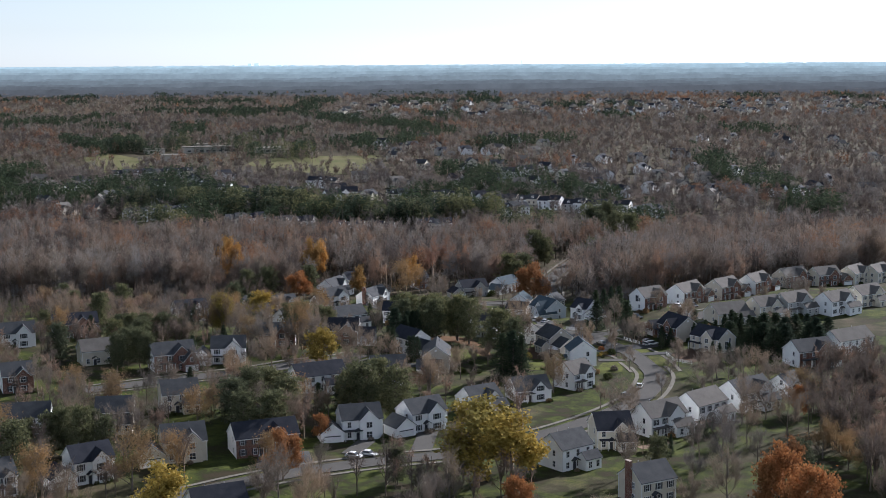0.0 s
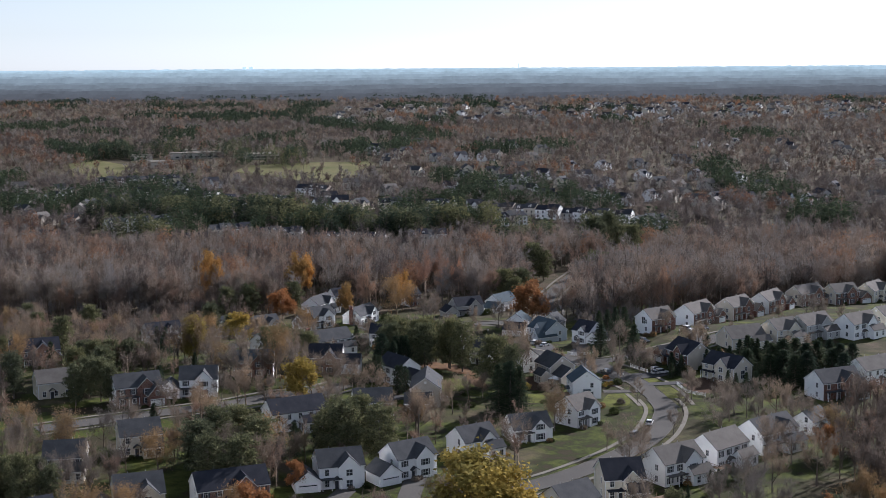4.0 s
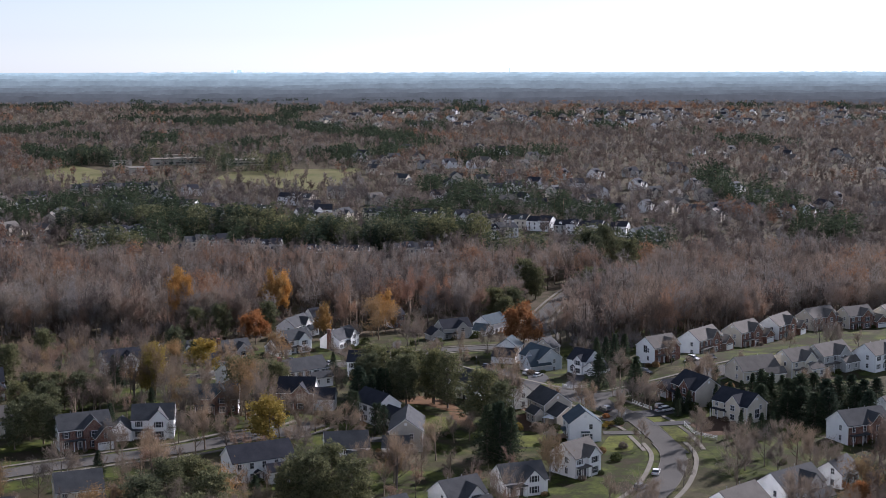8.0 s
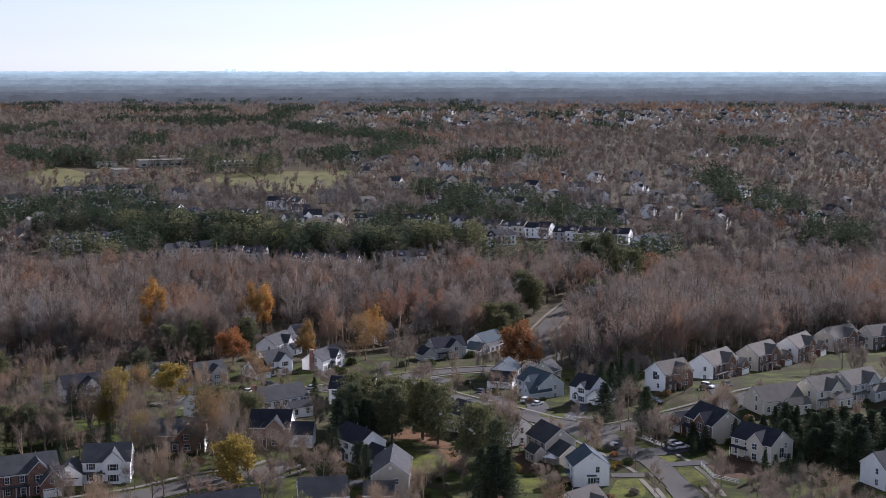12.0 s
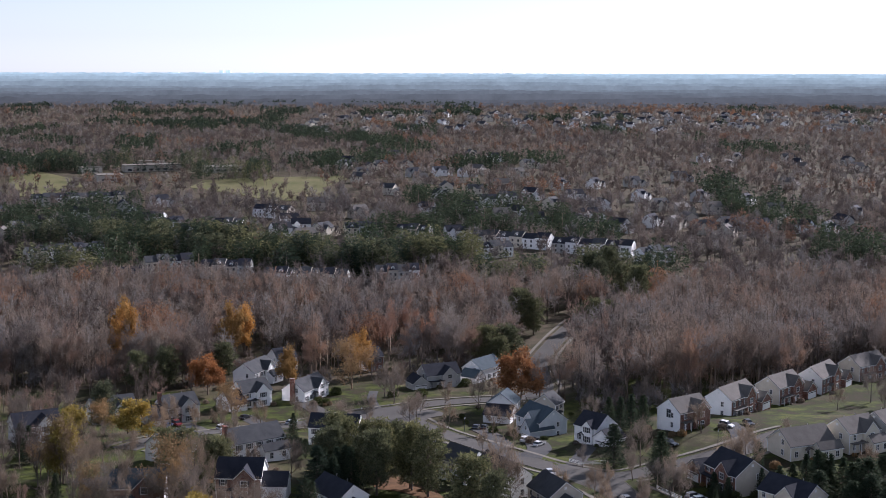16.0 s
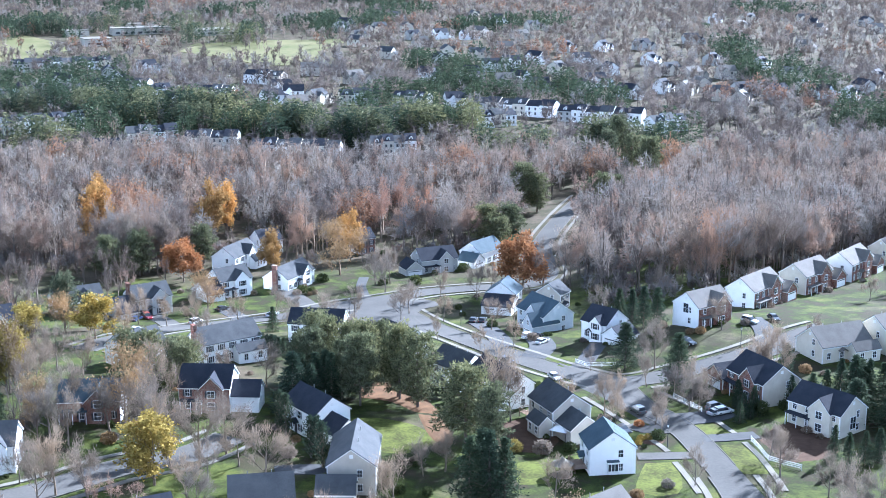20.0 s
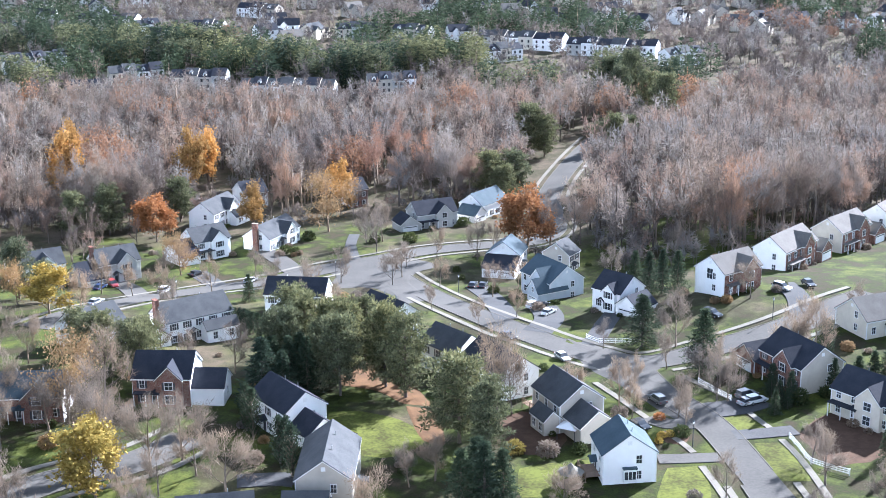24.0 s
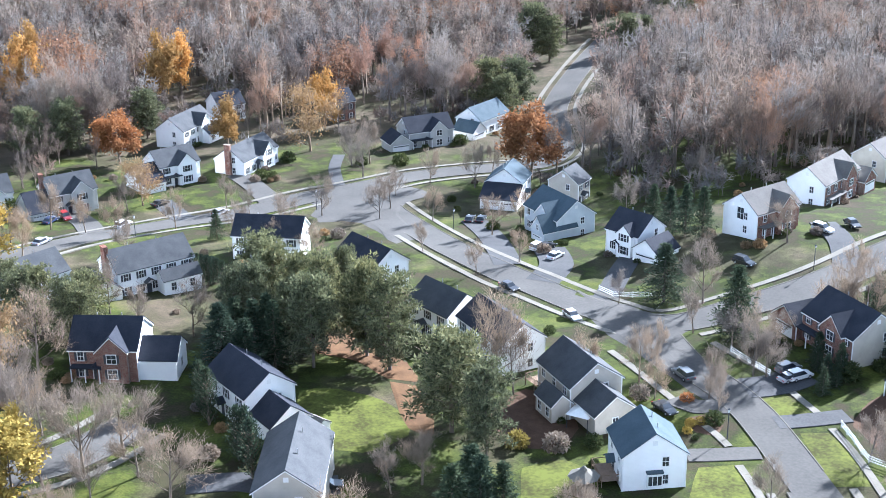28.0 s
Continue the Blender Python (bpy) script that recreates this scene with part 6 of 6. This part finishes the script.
def gazebo(x, y):
    ob = new("gazebo")
    ob.matrix_world = pose(x, y, ground_z(x, y)) @ IN_PLAN
    tagged(ob, "small eight-sided garden gazebo with a pale tented roof", "gazebo")
    bm = bmesh.new()
    bmesh.ops.create_cone(bm, cap_ends=True, segments=8, radius1=2.3, radius2=0.25, depth=1.1, matrix=Matrix.Translation((0, 0, 2.95)))
    part("roof", bm, M["concrete"], ob)
    bm = bmesh.new()
    bmesh.ops.create_cone(bm, cap_ends=True, segments=8, radius1=0.6, radius2=0.08, depth=0.5, matrix=Matrix.Translation((0, 0, 3.72)))
    part("cupola", bm, M["concrete"], ob)
    for i in range(8):
        a = i * math.pi / 4
        u, v = 1.9 * math.cos(a), 1.9 * math.sin(a)
        boxes("post", [(u - 0.06, u + 0.06, v - 0.06, v + 0.06, -0.1, 2.45)], M["timber"], ob)
    bm = bmesh.new()
    bmesh.ops.create_cone(bm, cap_ends=True, segments=8, radius1=2.1, radius2=2.1, depth=0.25, matrix=Matrix.Translation((0, 0, 0.05)))
    part("floor", bm, M["timber"], ob)


def canopy(x, y, yaw):
    ob = new("patio_canopy")
    ob.matrix_world = pose(x, y, ground_z(x, y), 0, 0, yaw) @ IN_PLAN
    tagged(ob, "white fabric patio canopy on slim posts", "canopy")
    bm = bmesh.new()
    bmesh.ops.create_cone(bm, cap_ends=True, segments=4, radius1=2.7, radius2=0.5, depth=0.7, matrix=Matrix.Translation((0, 0, 2.75)) @ Matrix.Rotation(radians(45), 4, 'Z'))
    part("cover", bm, M["trim"], ob)
    for u in (-1.7, 1.7):
        for v in (-1.7, 1.7):
            boxes("post", [(u - 0.05, u + 0.05, v - 0.05, v + 0.05, -0.1, 2.45)], M["shutter"], ob)


def deck(x, y, yaw, w, d, h=1.0):
    """A timber deck with boards, posts and a railing."""
    ob = new("timber_deck")
    ob.matrix_world = pose(x, y, ground_z(x, y), 0, 0, yaw) @ IN_PLAN
    tagged(ob, "brown timber deck with a railing behind a house", "deck", "timber decks")
    n = int(d / 0.3)
    for i in range(n):
        v = -d / 2 + i * d / n
        boxes("board", [(-w / 2, w / 2, v + 0.01, v + d / n - 0.01, h - 0.05, h)], M["timber"], ob)
    for u in (-w / 2, 0, w / 2):
        for v in (-d / 2, d / 2):
            boxes("post", [(u - 0.06, u + 0.06, v - 0.06, v + 0.06, -1.0, h + 0.95)], M["timber"], ob)
    boxes("railing", [(-w / 2, w / 2, -d / 2 - 0.03, -d / 2 + 0.03, h + 0.88, h + 0.98)], M["timber"], ob)
    for u in (-w / 2, w / 2):
        boxes("railing", [(u - 0.03, u + 0.03, -d / 2, d / 2, h + 0.88, h + 0.98)], M["timber"], ob)
    for i in range(int(w / 0.25)):
        u = -w / 2 + 0.12 + i * 0.25
        boxes("baluster", [(u - 0.02, u + 0.02, -d / 2 - 0.02, -d / 2 + 0.02, h, h + 0.9)], M["timber"], ob)


def bush_mesh(seed, mat):
    rng = np.random.default_rng(seed)
    n = 700
    u = rng.normal(size=(n, 3))
    u /= np.linalg.norm(u, axis=1)[:, None]
    b = u * rng.uniform(0.55, 1.0, n)[:, None] * np.array((1, 1, 0.75)) + np.array((0, 0, 0.6))
    w = u + rng.normal(size=(n, 3)) * 0.7
    w /= np.linalg.norm(w, axis=1)[:, None]
    v, t = slivers(b, w, rng.uniform(0.15, 0.35, n), rng.uniform(0.1, 0.25, n), rng)
    return fast_mesh("shrub", v, t, [mat])


BUSH = {"green": bush_mesh(1, M["shrub"]), "yellow": bush_mesh(2, M["yellow"]), "russet": bush_mesh(3, M["rust"]), "twiggy": bush_mesh(4, M["twigs"]), "tan": bush_mesh(5, M["tanleaf"])}


def bush(x, y, s, colour="green"):
    ob = new("shrub", BUSH[colour])
    ob.matrix_world = pose(x, y, ground_z(x, y) - 0.1, 0, 0, (x * 37 + y * 11) % 360) @ Matrix.Diagonal((s * 0.9, s * 0.9, s * 0.9, 1))
    words = {"green": "rounded dark green shrub beside a house", "yellow": "low yellow-leaved garden shrub in mulch", "russet": "low russet-leaved shrub beside a house", "twiggy": "leafless twiggy shrub beside a house", "tan": "shrub in faded tan leaf on a lawn"}
    tagged(ob, words[colour], "shrub", "garden shrubs")


car(-7.0, 362.0, 8, 'white')
car(-1.4, 362.4, 6, 'black')
car(57.6, 388.1, 27, 'white', True)
car(56.6, 390.1, 30, 'grey', True)
car(42.8, 389.1, 114, 'grey', True)
car(21.7, 425.0, -52, 'black')
car(30.3, 411.6, -66, 'silver')
car(39.0, 379.9, -61, 'black')
car(27.5, 444.9, 52, 'white', True)
car(30.0, 439.3, 52, 'white')
car(29.0, 445.3, 39, 'black')
car(-57.3, 447.8, 64, 'silver')
car(-47.1, 463.8, 62, 'white', True)
car(-59.6, 470.6, -56, 'red', True)
car(-30.9, 473.4, 59, 'silver')
car(-43.6, 479.6, 55, 'black')
car(-61.6, 467.9, 70, 'blue')
car(73.0, 436.8, -48, 'white', True)
car(78.6, 439.6, -77, 'black')
car(58.1, 425.9, -49, 'black', True)
car(16.3, 466.7, 76, 'black')
car(18.4, 466.4, 76, 'black')
car(-20.9, 275.4, -23, 'white')
car(-17.9, 276.7, -27, 'white')
car(8.4, 301.1, -34, 'blue')
car(46.9, 336.9, 74, 'white')
car(42.2, 326.4, 53, 'grey', True)
car(2.1, 265.7, 15, 'grey')
car(56.4, 387.7, 29, 'silver')
rail_fence([(59.6, 375.4), (60.1, 371.3), (60.5, 367.0), (62.4, 365.1), (64.7, 363.3)])
rail_fence([(35.5, 423.4), (37.3, 420.1), (40.1, 419.0), (44.4, 418.0)])
rail_fence([(50.3, 396.0), (51.7, 393.0), (54.0, 389.0)])
street_lamp(45.4, 373.0)
street_lamp(13.3, 460.0)
street_lamp(-12.9, 476.0)
street_lamp(39.9, 523.5)
street_lamp(67.9, 422.1)
street_lamp(-43.0, 455.3)
driveway([(39.9, 369.0), (43.5, 369.1), (48.5, 369.4)], 3.6, 'asphalt')
driveway([(40.9, 383.5), (43.0, 381.1), (47.2, 381.0)], 4.5, 'asphalt')
driveway([(58.6, 389.2), (54.5, 386.8), (49.9, 385.7)], 6.5, 'driveway')
driveway([(61.2, 378.3), (56.8, 377.4), (52.0, 376.7)], 4.0, 'driveway')
driveway([(17.0, 466.9), (19.9, 454.3), (22.1, 436.0)], 6.0, 'driveway')
driveway([(29.3, 445.7), (29.9, 435.7), (27.1, 428.2)], 7.0, 'driveway')
driveway([(-43.9, 481.8), (-39.8, 474.7), (-36.6, 468.8)], 5.5, 'driveway')
driveway([(-61.3, 476.5), (-55.3, 467.8), (-51.0, 457.2)], 6.0, 'asphalt')
driveway([(74.4, 442.2), (74.8, 431.9), (73.4, 423.5)], 5.5, 'driveway')
driveway([(-0.1, 363.2), (-6.4, 362.5), (-11.1, 364.0), (-17.4, 363.4)], 5.0, 'driveway')
driveway([(-11.5, 515.6), (-11.6, 503.7), (-9.7, 490.8)], 3.2, 'driveway')
driveway([(-31.6, 499.9), (-26.9, 491.4), (-22.2, 481.2)], 6.0, 'asphalt')
driveway([(43.8, 440.2), (39.9, 430.9), (36.0, 419.7)], 5.0, 'driveway')
driveway([(-21.9, 277.9), (-19.0, 288.7)], 5.0, 'asphalt')
driveway([(-7.1, 279.7), (-5.6, 297.9)], 5.5, 'asphalt')
driveway([(-38.2, 267.2), (-39.7, 282.6)], 5.0, 'driveway')
driveway([(-30.3, 267.4), (-32.7, 279.2)], 5.0, 'driveway')
bed('pine_straw', [(-8.6, 406.8), (-4.5, 411.1), (1.9, 406.4), (6.5, 396.0), (7.8, 389.3), (4.2, 390.1), (-1.0, 396.2), (-5.7, 398.2)], 'needles', 'rust-coloured pine straw under the pines')
bed('pine_straw', [(4.7, 388.8), (7.9, 387.7), (10.3, 380.4), (10.0, 373.6), (7.3, 376.1), (5.7, 382.3)], 'needles', 'rust-coloured pine straw beside the lawn')
bed('lawn', [(-7.3, 387.0), (-1.9, 386.8), (4.9, 382.2), (7.2, 374.7), (2.0, 370.9), (-3.5, 372.1), (-6.2, 379.3)], 'turf', 'sunlit mown lawn behind the houses', 0.05)
bed('lawn', [(40.9, 366.1), (45.0, 366.7), (45.5, 359.7), (43.8, 354.4), (38.1, 354.5), (39.1, 361.2)], 'turf', 'bright green front lawn beside the drive', 0.05)
bed('lawn', [(20.7, 366.5), (25.7, 368.4), (28.7, 365.8), (27.5, 360.0), (20.6, 358.0)], 'turf', 'bright green lawn behind a white house', 0.05)
bed('mulch_bed', [(41.1, 378.3), (44.0, 379.1), (45.6, 376.2), (44.3, 373.3), (41.9, 374.7)], 'mulch', 'brown mulch bed with shrubs', 0.09)
bed('road', [(-14.9, 482.8), (-9.6, 489.6), (-3.0, 493.7), (5.7, 490.2), (8.6, 484.5), (4.5, 479.5), (4.1, 470.2), (7.4, 456.9), (3.2, 450.6), (-2.0, 463.2), (-7.5, 467.7), (-12.1, 466.6)], 'asphalt', 'worn asphalt where two streets meet', 0.165)
bed('road', [(31.4, 426.6), (38.3, 417.8), (44.7, 410.0), (47.7, 406.6), (44.3, 401.4), (44.1, 396.0), (47.0, 391.1), (50.9, 385.5), (47.2, 381.1), (42.7, 385.8), (39.2, 394.1), (35.0, 403.7), (31.9, 412.5)], 'asphalt', 'worn asphalt where the lane meets the street', 0.165)
bush(41.6, 376.4, 0.8, 'yellow')
bush(42.9, 376.8, 0.8, 'yellow')
bush(44.4, 376.8, 1.4, 'green')
bush(40.9, 374.6, 0.7, 'yellow')
bush(41.6, 373.0, 0.5, 'green')
bush(42.2, 382.7, 1.0, 'russet')
bush(20.3, 371.7, 1.6, 'yellow')
bush(24.9, 370.8, 1.8, 'twiggy')
bush(63.9, 388.2, 1.9, 'green')
bush(-6.1, 507.5, 1.5, 'green')
bush(-22.1, 510.6, 1.8, 'green')
bush(2.3, 507.1, 2.0, 'green')
bush(15.2, 524.5, 1.9, 'green')
bush(-71.7, 476.5, 2.2, 'green')
bush(68.8, 390.1, 1.4, 'green')
bush(-4.4, 367.4, 1.2, 'twiggy')
shed(-3.7, 375.0, -40)
gazebo(27.2, 361.5)
canopy(28.4, 376.5, -30)
deck(30.5, 364.4, -80, 5.0, 4.0, 0.9)
deck(24.3, 386.5, -60, 5.0, 3.2, 1.2)
deck(25.4, 268.9, 30, 5.0, 3.0, 1.4)
deck(40.6, 279.2, 30, 5.0, 3.0, 1.4)
deck(56.2, 299.4, 30, 5.0, 3.0, 1.4)
deck(48.7, 292.3, 30, 5.0, 3.0, 1.4)
footpath([(34.3, 398.0), (37.8, 389.5), (41.0, 382.0)])
footpath([(43.3, 376.1), (44.4, 373.6), (45.2, 371.0)])
footpath([(45.5, 366.6), (46.0, 363.5), (46.6, 358.8), (47.1, 354.2)])
footpath([(48.5, 399.4), (51.8, 393.3), (54.2, 389.8)])
footpath([(55.6, 385.6), (56.6, 382.4), (57.7, 379.2)])
footpath([(58.4, 375.1), (59.4, 369.4), (60.0, 361.4), (60.2, 355.1)])
bed('lawn', [(54.3, 374.2), (57.8, 374.4), (58.8, 369.6), (59.2, 361.9), (55.4, 362.0), (54.6, 368.5)], 'turf', 'grass verge between the lane and its pavement', 0.05)
bed('lawn', [(51.4, 382.7), (54.9, 384.1), (56.6, 379.2), (54.2, 377.8), (52.0, 379.0)], 'turf', 'grass verge between the lane and its pavement', 0.05)
bed('leaf_litter', [(61.2, 375.7), (62.1, 370.9), (64.5, 366.7), (72.4, 370.9), (73.1, 385.1), (67.0, 383.8), (63.5, 381.7)], 'mulch', 'brown leaf litter and mulch under garden trees', 0.05)
bed('leaf_litter', [(22.1, 386.4), (26.0, 384.7), (27.9, 378.5), (26.0, 371.6), (19.3, 371.7), (17.5, 378.9), (19.2, 384.8)], 'mulch', 'brown leaf litter and mulch under garden trees', 0.05)

# shrubs along the fronts of the houses
bush_rng = random.Random(31)
for o in [o for o in scene.objects if o.name.split(".")[0] == "house"]:
    m = o.matrix_world
    if m.translation.y < 560:
        for _ in range(2):
            p = m @ Vector((bush_rng.uniform(-6, 6), -6.0 + bush_rng.uniform(-1.2, 0.3), 0))
            bush(p.x, p.y, bush_rng.uniform(0.5, 1.1), bush_rng.choice(("green", "green", "green", "twiggy", "twiggy", "tan")))


# loose shrubs in the gardens, bare and evergreen
garden_rng = random.Random(37)
grown = 0
while grown < 110:
    x, y = garden_rng.uniform(-62, 84), garden_rng.uniform(338, 500)
    near = min(math.hypot(x - a, y - b) for a, b in HOUSE_SPOTS)
    if 7.5 < near < 17 and free(x, y, 7.5) and not (-8 < x < 9 and 368 < y < 396):
        bush(x, y, garden_rng.uniform(0.6, 1.5), garden_rng.choice(("twiggy", "twiggy", "green", "green", "tan")))
        grown += 1


def skyline():
    """A far town on the horizon, haze painted into its glowing blue-grey material."""
    rng = random.Random(8)
    m = hills(0, 0, 0, 1.0, (0.30, 0.375, 0.42), 1.0)
    ob = new("backdrop")
    tagged(ob, "towers of a far town on the horizon, painted with pale glowing haze", "skyline", kind="structure")
    for i in range(16):
        x = -768 + 320 * (i + rng.random() * 0.6) / 16
        w, h = rng.uniform(6, 16), rng.uniform(1, 3) + (5 if 9 <= i <= 10 else 0)
        boxes("tower", [(x, x + w, 3900, 3920, 40, 70.4 + h)], m, ob)
    boxes("mast", [(196, 198, 3900, 3903, 40, 83.2)], m, ob)


skyline()

# the plan at its true size
for ob in scene.objects:
    if ob.parent is None and ob.type in ('MESH', 'EMPTY'):
        ob.matrix_basis = Matrix.Scale(PLAN, 4) @ ob.matrix_basis
